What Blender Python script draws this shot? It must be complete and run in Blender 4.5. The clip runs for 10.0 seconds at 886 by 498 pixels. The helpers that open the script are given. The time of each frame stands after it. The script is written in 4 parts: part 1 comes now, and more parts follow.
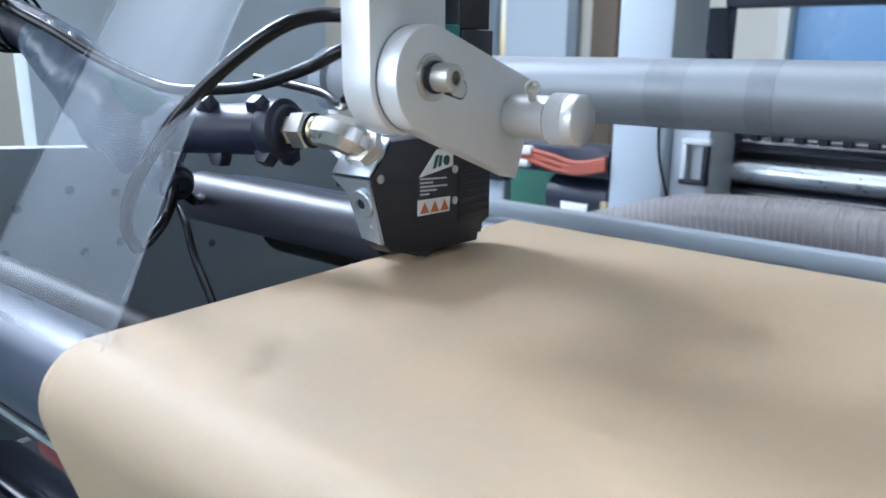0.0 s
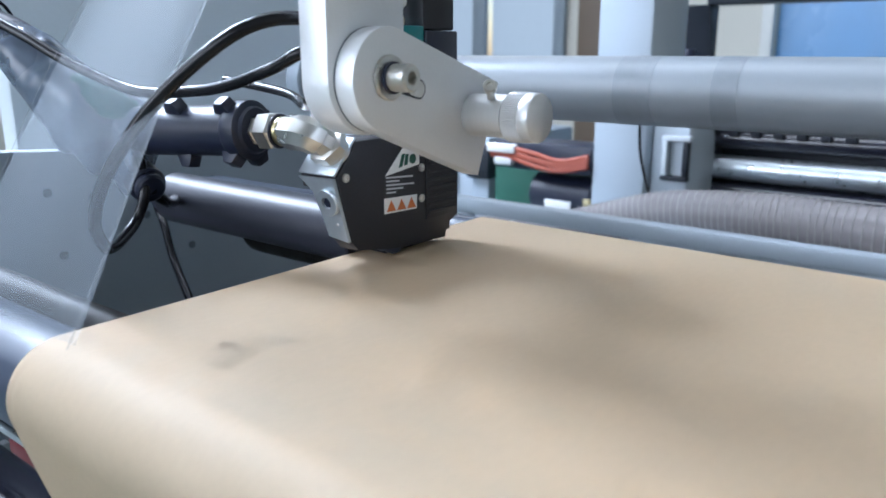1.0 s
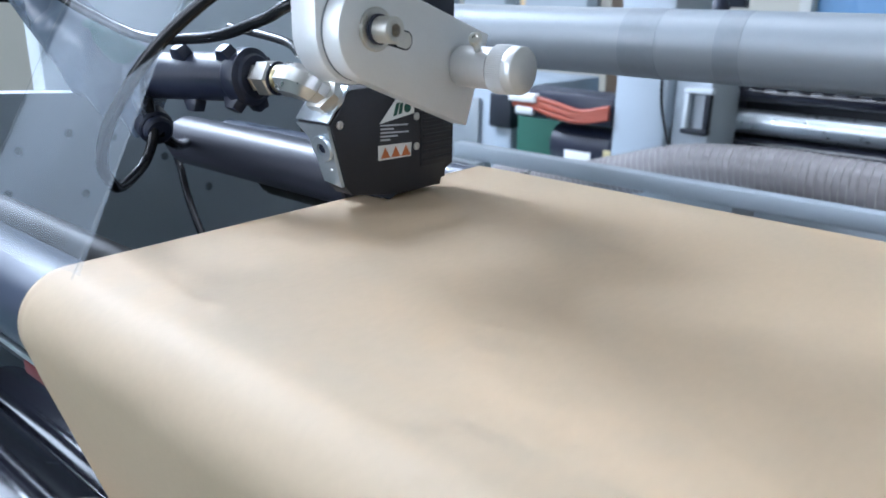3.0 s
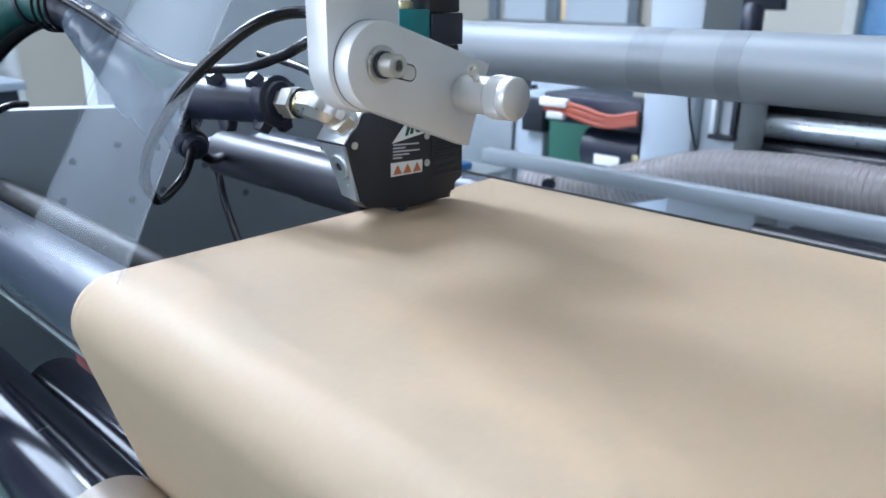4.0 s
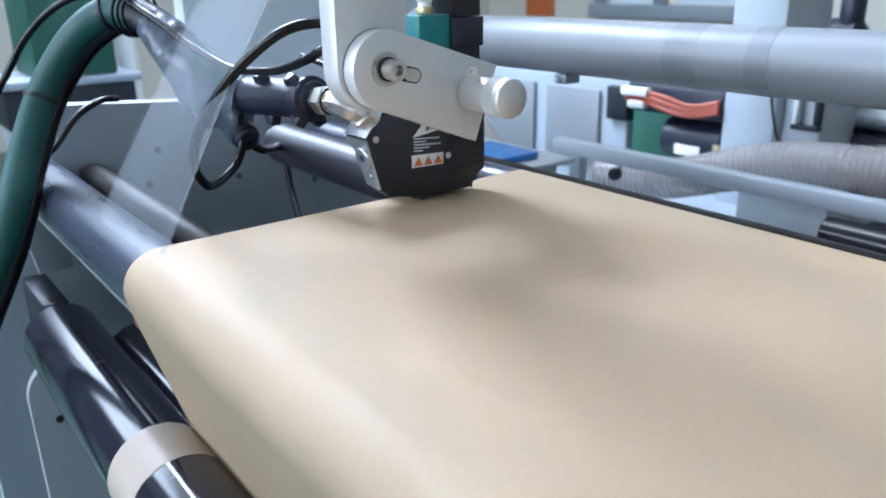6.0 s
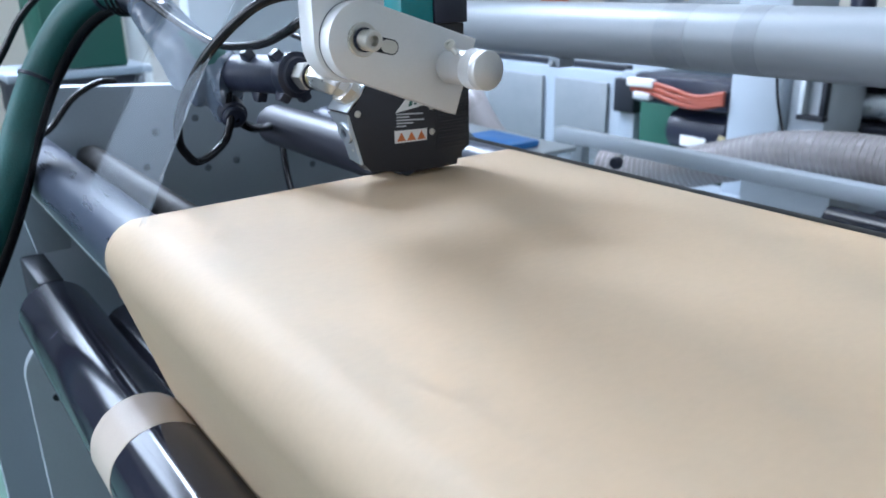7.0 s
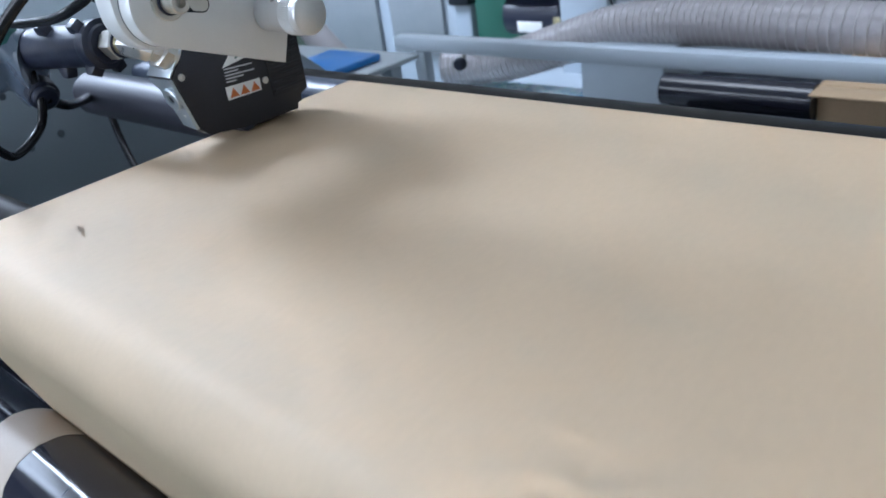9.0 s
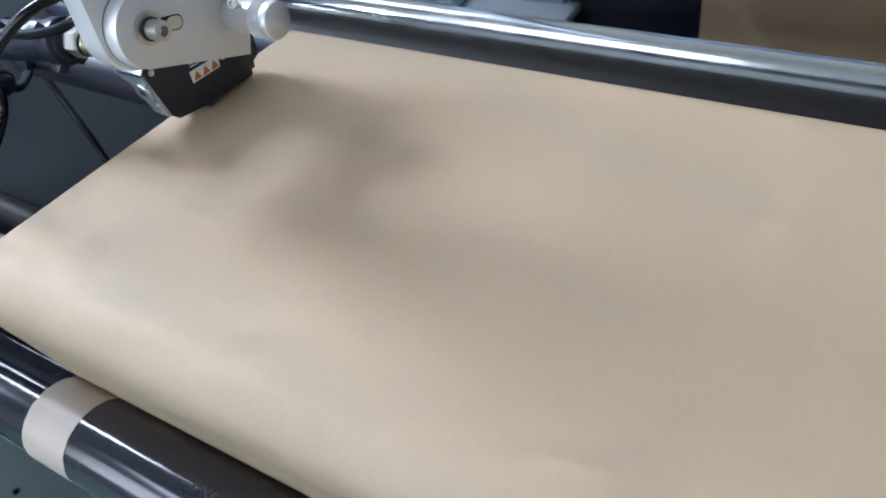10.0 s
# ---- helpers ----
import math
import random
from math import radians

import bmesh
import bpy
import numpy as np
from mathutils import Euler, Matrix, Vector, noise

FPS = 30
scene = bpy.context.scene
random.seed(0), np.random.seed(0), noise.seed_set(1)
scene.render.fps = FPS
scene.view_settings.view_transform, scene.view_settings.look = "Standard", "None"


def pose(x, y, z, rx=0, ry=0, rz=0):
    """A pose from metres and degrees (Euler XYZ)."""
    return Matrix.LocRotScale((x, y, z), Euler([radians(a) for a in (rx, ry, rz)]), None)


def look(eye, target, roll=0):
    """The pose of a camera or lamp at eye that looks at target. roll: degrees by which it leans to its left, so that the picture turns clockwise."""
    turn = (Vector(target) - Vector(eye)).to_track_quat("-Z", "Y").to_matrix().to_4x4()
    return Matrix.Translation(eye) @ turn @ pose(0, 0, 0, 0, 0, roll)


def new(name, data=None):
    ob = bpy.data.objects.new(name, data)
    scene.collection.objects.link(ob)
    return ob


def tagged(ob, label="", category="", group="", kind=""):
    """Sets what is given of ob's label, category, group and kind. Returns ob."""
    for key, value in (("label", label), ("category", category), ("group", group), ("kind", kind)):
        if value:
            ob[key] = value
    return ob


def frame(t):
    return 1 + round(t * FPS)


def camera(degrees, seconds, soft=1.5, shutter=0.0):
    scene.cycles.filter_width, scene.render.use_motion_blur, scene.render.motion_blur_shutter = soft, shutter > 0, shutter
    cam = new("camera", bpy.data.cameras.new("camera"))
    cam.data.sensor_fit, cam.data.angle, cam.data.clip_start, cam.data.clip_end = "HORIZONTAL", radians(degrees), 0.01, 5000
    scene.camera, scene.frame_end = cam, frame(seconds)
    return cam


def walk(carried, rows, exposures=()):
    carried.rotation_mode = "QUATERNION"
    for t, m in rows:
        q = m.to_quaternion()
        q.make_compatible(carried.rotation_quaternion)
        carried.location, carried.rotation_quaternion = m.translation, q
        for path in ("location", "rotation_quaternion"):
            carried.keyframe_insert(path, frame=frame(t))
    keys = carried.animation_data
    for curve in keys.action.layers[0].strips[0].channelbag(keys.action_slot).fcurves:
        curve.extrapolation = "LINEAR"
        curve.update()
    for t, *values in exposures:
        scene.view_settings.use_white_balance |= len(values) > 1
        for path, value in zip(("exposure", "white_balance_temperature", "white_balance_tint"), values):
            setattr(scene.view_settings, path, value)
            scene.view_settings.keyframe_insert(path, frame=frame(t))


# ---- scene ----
# Metres; the paper web lies at z = 0, its edge at x = 0, and runs along y; rollers lie along x.
SOUTH_FILL_W, PANEL_W, KEY_W, TALL_W, SIDE_W = 160.0, 42.0, 172.0, 85.0, 98.0
LAMP, FILL = (0.84, 0.89, 0.98), (0.98, 0.94, 0.93)
cam = camera(59.71, 10.0, 1.7)
cam.data.dof.use_dof, cam.data.dof.focus_distance, cam.data.dof.aperture_fstop = True, 0.56, 9.5
ROWS = [
    (0, 0.378, 0.2332, 0.1453, 75.6, -0.56, 39.23),
    (0.5, 0.3889, 0.232, 0.144, 76.26, -0.09, 39.02),
    (1, 0.399, 0.236, 0.1459, 75.59, 0.04, 38.48),
    (1.5, 0.4113, 0.2405, 0.1377, 75.03, -0.16, 39.25),
    (2, 0.4165, 0.2476, 0.1351, 74.04, -0.09, 40.29),
    (2.5, 0.4221, 0.2455, 0.1399, 72.24, -0.77, 40.22),
    (4, 0.4894, 0.2185, 0.1762, 71.59, -0.23, 44.1),
    (4.5, 0.5234, 0.2207, 0.1842, 71.42, 0.18, 46.88),
    (5, 0.553, 0.2336, 0.1922, 71.62, 0.38, 49.73),
    (5.5, 0.5674, 0.2389, 0.1984, 71.09, 0.87, 51.23),
    (7, 0.6078, 0.2575, 0.1742, 70.53, 1.05, 53.25),
    (7.5, 0.6199, 0.2737, 0.1689, 71.01, 1.71, 53.96),
    (8, 0.6402, 0.2613, 0.1638, 71.5, 2.59, 52.56),
    (8.5, 0.6258, 0.2643, 0.1561, 69.4, 4.7, 48.42),
    (9, 0.6027, 0.2746, 0.1991, 62.49, 7.48, 40.27),
    (9.2, 0.5965, 0.2830, 0.2312, 58.9, 8.45, 38.6),
    (9.5, 0.604, 0.2559, 0.2838, 54.41, 7.57, 33.76),
    (9.8, 0.5897, 0.2536, 0.3257, 50.1, 7.59, 33.39),
    (10, 0.5844, 0.2321, 0.3546, 48.41, 7.33, 30.83),
]
walk(cam, [(t, pose(x, y, z, rx, ry, rz)) for t, x, y, z, rx, ry, rz in ROWS], [(0.0, 0.23, 5600, 9.5), (2.5, 0.28, 5560, 9.5), (7.0, 0.36, 5500, 9.5), (8.3, 0.33, 5500, 9.5), (9.0, 0.12, 5500, 9.5), (10.0, 0.0, 5620, 10)])

# ---- world and light ----
world = bpy.data.worlds.new("sky")
scene.world = world
world.use_nodes = True
nt = world.node_tree
sky = nt.nodes.new("ShaderNodeTexSky")
sky.sky_type, sky.sun_disc, sky.sun_elevation, sky.sun_rotation = "NISHITA", False, radians(40), radians(-70)
nt.links.new(sky.outputs["Color"], nt.nodes["Background"].inputs["Color"])
nt.nodes["Background"].inputs["Strength"].default_value = 0.1
scene.view_settings.exposure = 0.0


def area_lamp(name, m, sx, sy, watts, colour):
    d = bpy.data.lights.new(name, "AREA")
    d.shape, d.size, d.size_y, d.energy, d.color = "RECTANGLE", sx, sy, watts, colour
    ob = new(name, d)
    ob.matrix_world = m
    return ob


# tall daylight window in the side wall, added key and fill panels, and an added window fill behind the camera
# unseen panels, added to set the shadows on the web and lift the fill
PANELS = [
    (look((-2.20, 0.78, 2.00), (0.15, 0.60, 0.05)), 1.0, KEY_W, LAMP),
    (pose(-2.0, -2.4, 2.3), 1.4, PANEL_W, LAMP),
    (pose(-2.6, 3.8, 2.4), 1.4, PANEL_W * 0.35, FILL),
    (pose(-0.9, 1.1, 3.0), 1.4, PANEL_W * 0.48, FILL),
]
for m, size, watts, tint in PANELS:
    area_lamp("added_panel", m, size, size, watts, tint)
area_lamp("tall_window_daylight", pose(-5.90, 2.10, 4.85) @ pose(0, 0, 0, 0, -90, 0), 4.7, 1.75, TALL_W, LAMP)
area_lamp("side_window_daylight", pose(-5.90, -0.68, 3.20) @ pose(0, 0, 0, 0, -90, 0), 1.75, 3.2, SIDE_W, LAMP)
# added fill from behind the camera, brightening surfaces that face -y
area_lamp("south_fill", look((-1.0, -3.85, 1.1), (-0.6, 0.6, 0.2)), 6.0, 2.0, SOUTH_FILL_W, FILL)

# ---- materials ----


def material(name, colour, rough=0.5, metal=0.0, vary=0.12, scale=18.0, grain=(1, 1, 1), bump=0.0, fine=160.0, rough_vary=0.12, coat=0.0):
    m = bpy.data.materials.new(name)
    m.use_nodes = True
    n, l = m.node_tree.nodes, m.node_tree.links
    b = n["Principled BSDF"]
    b.inputs["Roughness"].default_value, b.inputs["Metallic"].default_value = rough, metal
    b.inputs["Coat Weight"].default_value = coat
    co = n.new("ShaderNodeTexCoord")
    mp = n.new("ShaderNodeMapping")
    mp.inputs["Scale"].default_value = grain
    l.new(co.outputs["Object"], mp.inputs["Vector"])
    big, small = n.new("ShaderNodeTexNoise"), n.new("ShaderNodeTexNoise")
    for tex, s, d in ((big, scale, 4), (small, fine, 3)):
        tex.inputs["Scale"].default_value, tex.inputs["Detail"].default_value = s, d
        l.new(mp.outputs["Vector"], tex.inputs["Vector"])
    mix = n.new("ShaderNodeMix")
    mix.data_type = "FLOAT"
    mix.inputs[0].default_value = 0.4
    l.new(big.outputs["Fac"], mix.inputs[2])
    l.new(small.outputs["Fac"], mix.inputs[3])
    ramp = n.new("ShaderNodeMapRange")
    ramp.inputs["From Min"].default_value, ramp.inputs["From Max"].default_value = 0.3, 0.7
    ramp.inputs["To Min"].default_value, ramp.inputs["To Max"].default_value = 1 - vary, 1 + vary
    l.new(mix.outputs[0], ramp.inputs["Value"])
    mul = n.new("ShaderNodeVectorMath")
    mul.operation = "SCALE"
    mul.inputs[0].default_value = colour
    l.new(ramp.outputs["Result"], mul.inputs["Scale"])
    l.new(mul.outputs["Vector"], b.inputs["Base Color"])
    rr = n.new("ShaderNodeMapRange")
    rr.inputs["From Min"].default_value, rr.inputs["From Max"].default_value = 0.3, 0.7
    rr.inputs["To Min"].default_value, rr.inputs["To Max"].default_value = max(0.02, rough - rough_vary), min(1, rough + rough_vary)
    l.new(big.outputs["Fac"], rr.inputs["Value"])
    l.new(rr.outputs["Result"], b.inputs["Roughness"])
    if bump:
        bp = n.new("ShaderNodeBump")
        bp.inputs["Strength"].default_value, bp.inputs["Distance"].default_value = bump, 0.001
        l.new(small.outputs["Fac"], bp.inputs["Height"])
        l.new(bp.outputs["Normal"], b.inputs["Normal"])
    return m


def glass(name, colour, alpha, rough):
    m = material(name, colour, rough, vary=0.05, scale=9)
    b = m.node_tree.nodes["Principled BSDF"]
    b.inputs["Alpha"].default_value = alpha
    return m


def glow(name, colour, strength, paint=1.0):
    m = material(name, tuple(c * paint for c in colour), 0.5)
    b = m.node_tree.nodes["Principled BSDF"]
    b.inputs["Emission Color"].default_value = (*colour, 1)
    b.inputs["Emission Strength"].default_value = strength
    return m


KRAFT = material("kraft_paper", (0.645, 0.510, 0.345), 0.64, vary=0.04, scale=9, grain=(1, 0.4, 1), bump=0.03, fine=260, rough_vary=0.02)
TAPE = material("tape", (0.42, 0.36, 0.30), 0.38, vary=0.05, scale=30, bump=0.05, fine=500, rough_vary=0.02)
STEEL_ROLL = material("ground_steel", (0.036, 0.045, 0.068), 0.30, 0.0, vary=0.06, scale=12, grain=(1, 8, 8), bump=0.05, fine=400, rough_vary=0.05)
BLACK_ROLL = material("black_anodised", (0.017, 0.018, 0.029), 0.14, 0.0, vary=0.06, scale=6, fine=500, rough_vary=0.01)
RUBBER_ROLL = material("black_rubber", (0.012, 0.011, 0.010), 0.42, vary=0.3, scale=25, bump=0.15, fine=400)
CHROME = material("chrome", (0.72, 0.74, 0.77), 0.16, 1.0, vary=0.05, scale=20, rough_vary=0.05)
ALU = material("cast_aluminium", (0.69, 0.70, 0.715), 0.42, 0.40, vary=0.04, scale=40, bump=0.12, fine=900, rough_vary=0.06)
ALU_TURNED = material("turned_aluminium", (0.60, 0.605, 0.61), 0.36, 0.55, vary=0.05, scale=30, grain=(12, 1, 1), bump=0.08, fine=500, rough_vary=0.05)
NICKEL = material("nickel_plate", (0.60, 0.585, 0.545), 0.33, 0.95, vary=0.10, scale=60, rough_vary=0.08)
ZINC = material("bright_zinc", (0.55, 0.60, 0.64), 0.36, 0.85, vary=0.08, scale=60)
BRASS = material("brass", (0.50, 0.44, 0.26), 0.4, 1.0, vary=0.1, scale=60)
SATIN_BLACK = material("satin_black", (0.026, 0.027, 0.036), 0.38, vary=0.15, scale=12, bump=0.02, fine=400, rough_vary=0.04)
HEAD_BLACK = material("head_black", (0.027, 0.027, 0.031), 0.50, vary=0.2, scale=40, bump=0.25, fine=900)
CABLE = material("cable_black", (0.008, 0.008, 0.010), 0.24, vary=0.1, scale=30, rough_vary=0.02)
PLASTIC_BLACK = material("plastic_black", (0.009, 0.012, 0.027), 0.42, vary=0.2, scale=30, bump=0.1, fine=300)
GREEN_SLEEVE = material("green_sleeve", (0.011, 0.075, 0.070), 0.55, vary=0.2, scale=40, bump=0.5, fine=450)
TEAL = material("teal_plastic", (0.010, 0.16, 0.17), 0.4, vary=0.1, scale=40)
FRAME_PAINT = material("frame_paint", (0.265, 0.308, 0.355), 0.42, vary=0.06, scale=6, bump=0.12, fine=300)
PALE_PAINT = material("pale_paint", (0.39, 0.44, 0.49), 0.45, vary=0.05, scale=5, bump=0.08, fine=200)
TUBE_PAINT = material("tube_paint", (0.235, 0.258, 0.28), 0.40, 0.1, vary=0.04, scale=7, grain=(1, 4, 4), bump=0.02, fine=300, rough_vary=0.02)
BAND_PAINT = material("band_paint", (0.20, 0.22, 0.24), 0.40, 0.1, vary=0.08, scale=20)
CREAM = material("cream_wall", (0.62, 0.60, 0.54), 0.8, vary=0.05, scale=2, bump=0.1, fine=60)
WHITE = material("white_plastic", (0.70, 0.70, 0.68), 0.4, vary=0.04, scale=20)
LABEL_TEXT = material("label_grey", (0.45, 0.45, 0.46), 0.5, vary=0.05)
ORANGE = material("warning_orange", (0.48, 0.13, 0.03), 0.5, vary=0.08)
CABLE_RED = material("cable_orange", (0.30, 0.06, 0.03), 0.45, vary=0.1)
GREEN_PAINT = material("green_paint", (0.009, 0.066, 0.044), 0.5, vary=0.15, scale=8)
BLUE = material("blue_plastic", (0.03, 0.19, 0.55), 0.5, vary=0.1, scale=10)
BLUE_PALE = material("blue_glazing", (0.16, 0.34, 0.62), 0.3, vary=0.08, scale=3)
CARD = material("cardboard", (0.46, 0.33, 0.20), 0.75, vary=0.08, scale=8, bump=0.15, fine=200)
BROWN = material("brown_door", (0.16, 0.12, 0.09), 0.5, vary=0.1, scale=6)
DARK_SCREEN = material("dark_screen", (0.045, 0.058, 0.055), 0.5, vary=0.12, scale=2, bump=0.1, fine=60)
CONCRETE = material("floor_paint", (0.06, 0.115, 0.09), 0.4, vary=0.15, scale=2, bump=0.1, fine=60)
CEILING = material("ceiling_sheet", (0.72, 0.73, 0.73), 0.7, vary=0.04, scale=2)
GREY_DARK = material("dark_grey_paint", (0.018, 0.021, 0.028), 0.45, vary=0.15, scale=10)
RED = material("red_paint", (0.12, 0.02, 0.025), 0.45, vary=0.1)
WRAP = glass("wrap_film", (0.12, 0.15, 0.20), 0.74, 0.30)
FILM = glass("clear_film", (0.52, 0.58, 0.65), 0.16, 0.36)
FILM_EDGE = glass("film_edge", (0.60, 0.65, 0.70), 0.09, 0.45)
DUCT = glass("duct_film", (0.39, 0.36, 0.365), 0.72, 0.30)
UPPER_PAINT = material("white_grey_paint", (0.53, 0.575, 0.61), 0.5, vary=0.05, scale=5, bump=0.08, fine=200)
HOLE_GREY = material("hole_grey", (0.10, 0.12, 0.145), 0.5, vary=0.1, scale=40)
DUCT_RIB = material("duct_rib", (0.46, 0.43, 0.43), 0.4, vary=0.05)
PRINT = material("printed_bag", (0.5, 0.6, 0.6), 0.3)
pn_, pl_ = PRINT.node_tree.nodes, PRINT.node_tree.links
blot = pn_.new("ShaderNodeTexNoise")
blot.inputs["Scale"].default_value, blot.inputs["Detail"].default_value = 22.0, 2.0
bands = pn_.new("ShaderNodeValToRGB")
bands.color_ramp.interpolation = "CONSTANT"
for at, col in ((0.0, (0.03, 0.16, 0.42, 1)), (0.42, (0.62, 0.66, 0.68, 1)), (0.54, (0.10, 0.42, 0.40, 1)), (0.62, (0.55, 0.60, 0.62, 1))):
    stop = bands.color_ramp.elements[0] if at == 0.0 else bands.color_ramp.elements.new(at)
    stop.color = col
pl_.new(blot.outputs["Fac"], bands.inputs["Fac"])
pl_.new(bands.outputs["Color"], pn_["Principled BSDF"].inputs["Base Color"])
PANEL_GLOW = glow("added_diffuser", (0.95, 0.98, 1.0), 1.0)
SKY_PANE = glow("sky_pane", (0.86, 0.93, 1.0), 1.3)
DAY_GLOW = glow("daylight_pane", (0.74, 0.87, 1.0), 0.42, 0.15)

for dull in (GREY_DARK, HEAD_BLACK, SATIN_BLACK, CABLE, FILM_EDGE):
    dull.node_tree.nodes["Principled BSDF"].inputs["Specular IOR Level"].default_value = 0.25
for glossy, level in ((BLACK_ROLL, 0.7), (KRAFT, 0.75), (RUBBER_ROLL, 0.12), (STEEL_ROLL, 0.38)):
    glossy.node_tree.nodes["Principled BSDF"].inputs["Specular IOR Level"].default_value = level

# ---- mesh helpers ----


def part(name, bm, mat, parent=None, label="", sharp=35):
    bmesh.ops.recalc_face_normals(bm, faces=bm.faces)
    me = bpy.data.meshes.new(name)
    bm.to_mesh(me)
    bm.free()
    me.materials.append(mat)
    me.shade_smooth()
    me.set_sharp_from_angle(angle=radians(sharp))
    ob = new(name, me)
    if parent:
        ob.parent = parent
        top = parent
        m = Matrix()
        while top:
            m = top.matrix_basis.inverted() @ m if top.parent is None else m
            top = top.parent
        if parent.parent is None:
            ob.matrix_parent_inverse = m
    if label:
        ob["label"] = label
    return ob


def thing(name, label, category, at=(0, 0, 0), group="", kind=""):
    ob = new(name)
    ob.empty_display_size = 0.02
    ob.matrix_basis = Matrix.Translation(at)
    return tagged(ob, label, category, group, kind)


def structure(name, bm, mat, label, category):
    return tagged(part(name, bm, mat), label, category, "", "structure")


def box(x0, x1, y0, y1, z0, z1, bevel=0.0, m=None, into=None):
    bm = into or bmesh.new()
    v = bmesh.ops.create_cube(bm, size=1.0)["verts"]
    bmesh.ops.scale(bm, vec=(x1 - x0, y1 - y0, z1 - z0), verts=v)
    bmesh.ops.translate(bm, vec=((x0 + x1) / 2, (y0 + y1) / 2, (z0 + z1) / 2), verts=v)
    if m:
        bmesh.ops.transform(bm, matrix=m, verts=v)
    if bevel:
        e = list({e for q in v for e in q.link_edges})
        bmesh.ops.bevel(bm, geom=e, offset=bevel, segments=2, affect="EDGES", profile=0.5)
    return bm


def prism(outline, x0, x1, bevel=0.0):
    """An outline in (y, z), drawn out along x."""
    bm = bmesh.new()
    lo = [bm.verts.new((x0, y, z)) for y, z in outline]
    hi = [bm.verts.new((x1, y, z)) for y, z in outline]
    bm.faces.new(lo)
    bm.faces.new(hi)
    n = len(outline)
    for i in range(n):
        bm.faces.new((lo[i], lo[(i + 1) % n], hi[(i + 1) % n], hi[i]))
    bmesh.ops.recalc_face_normals(bm, faces=bm.faces)
    if bevel:
        e = [e for e in bm.edges if abs(e.verts[0].co.x - e.verts[1].co.x) < 1e-7]
        bmesh.ops.bevel(bm, geom=e, offset=bevel, segments=2, affect="EDGES", profile=0.5)
    return bm


AXES = {"x": Matrix.Rotation(radians(90), 4, "Y"), "y": Matrix.Rotation(radians(-90), 4, "X"), "z": Matrix()}


def lathe(profile, at, axis="x", segments=48, turn=None, into=None):
    """A profile of (radius, height) turned round an axis through at; closed at both ends."""
    bm = into or bmesh.new()
    m = Matrix.Translation(at) @ (turn if turn else AXES[axis])
    rings = []
    for r, h in profile:
        rings.append([bm.verts.new(m @ Vector((r * math.cos(a), r * math.sin(a), h))) for a in [2 * math.pi * i / segments for i in range(segments)]])
    for a, b in zip(rings, rings[1:]):
        for i in range(segments):
            bm.faces.new((a[i], a[(i + 1) % segments], b[(i + 1) % segments], b[i]))
    bm.faces.new(rings[0])
    bm.faces.new(rings[-1])
    return bm


def rod(r, x0, x1, y, z, chamfer=0.001, segments=64):
    """A chamfered bar along x."""
    return lathe([(r - chamfer, 0), (r, chamfer), (r, x1 - x0 - chamfer), (r - chamfer, x1 - x0)], (x0, y, z), "x", segments)


def aim(a, b):
    return (Vector(b) - Vector(a)).to_track_quat("Z", "Y").to_matrix().to_4x4()


def hexnut(a, b, r, into=None):
    L = (Vector(b) - Vector(a)).length
    return lathe([(r * 0.88, 0), (r, L * 0.12), (r, L * 0.88), (r * 0.88, L)], a, segments=6, turn=aim(a, b), into=into)


def pin(a, b, r, segments=24, chamfer=0.0006, into=None):
    L = (Vector(b) - Vector(a)).length
    return lathe([(r - chamfer, 0), (r, chamfer), (r, L - chamfer), (r - chamfer, L)], a, segments=segments, turn=aim(a, b), into=into)


def smooth_path(points, steps=10):
    P = [Vector(p) for p in points]
    P = [2 * P[0] - P[1], *P, 2 * P[-1] - P[-2]]
    out = []
    for i in range(1, len(P) - 2):
        a, b, c, d = P[i - 1:i + 3]
        for k in range(steps):
            t = k / steps
            out.append(0.5 * (2 * b + (c - a) * t + (2 * a - 5 * b + 4 * c - d) * t * t + (3 * b - a - 3 * c + d) * t ** 3))
    return out + [P[-2]]


def sweep(points, radius, segments=16, steps=10, into=None):
    """A round cord along a smooth path; radius may be a function of the way 0 to 1."""
    bm = into or bmesh.new()
    path = smooth_path(points, steps)
    side = Vector((0.3, 0.2, 1)).normalized()
    rings = []
    for i, p in enumerate(path):
        d = (path[min(i + 1, len(path) - 1)] - path[max(i - 1, 0)]).normalized()
        side = (side - d * side.dot(d)).normalized()
        up = d.cross(side)
        r = radius(i / (len(path) - 1)) if callable(radius) else radius
        rings.append([bm.verts.new(p + r * (side * math.cos(a) + up * math.sin(a))) for a in [2 * math.pi * k / segments for k in range(segments)]])
    for a, b in zip(rings, rings[1:]):
        for k in range(segments):
            bm.faces.new((a[k], a[(k + 1) % segments], b[(k + 1) % segments], b[k]))
    bm.faces.new(rings[0])
    bm.faces.new(rings[-1])
    return bm


def arc(cy, cz, r, a0, a1, n):
    return [(cy + r * math.cos(radians(a0 + (a1 - a0) * i / n)), cz + r * math.sin(radians(a0 + (a1 - a0) * i / n))) for i in range(n + 1)]


def bolt_on_x(x, y, z, r, h, parent, mat, name="bolt", label="", socket=True):
    """A cap screw whose head faces +x."""
    p = [(r, 0), (r, h - r * 0.14), (r * 0.86, h), (r * 0.52, h)]
    if socket:
        p += [(r * 0.48, h - 0.0004), (r * 0.46, h * 0.45)]
    return part(name, lathe(p, (x, y, z), "x", 24), mat, parent, label)


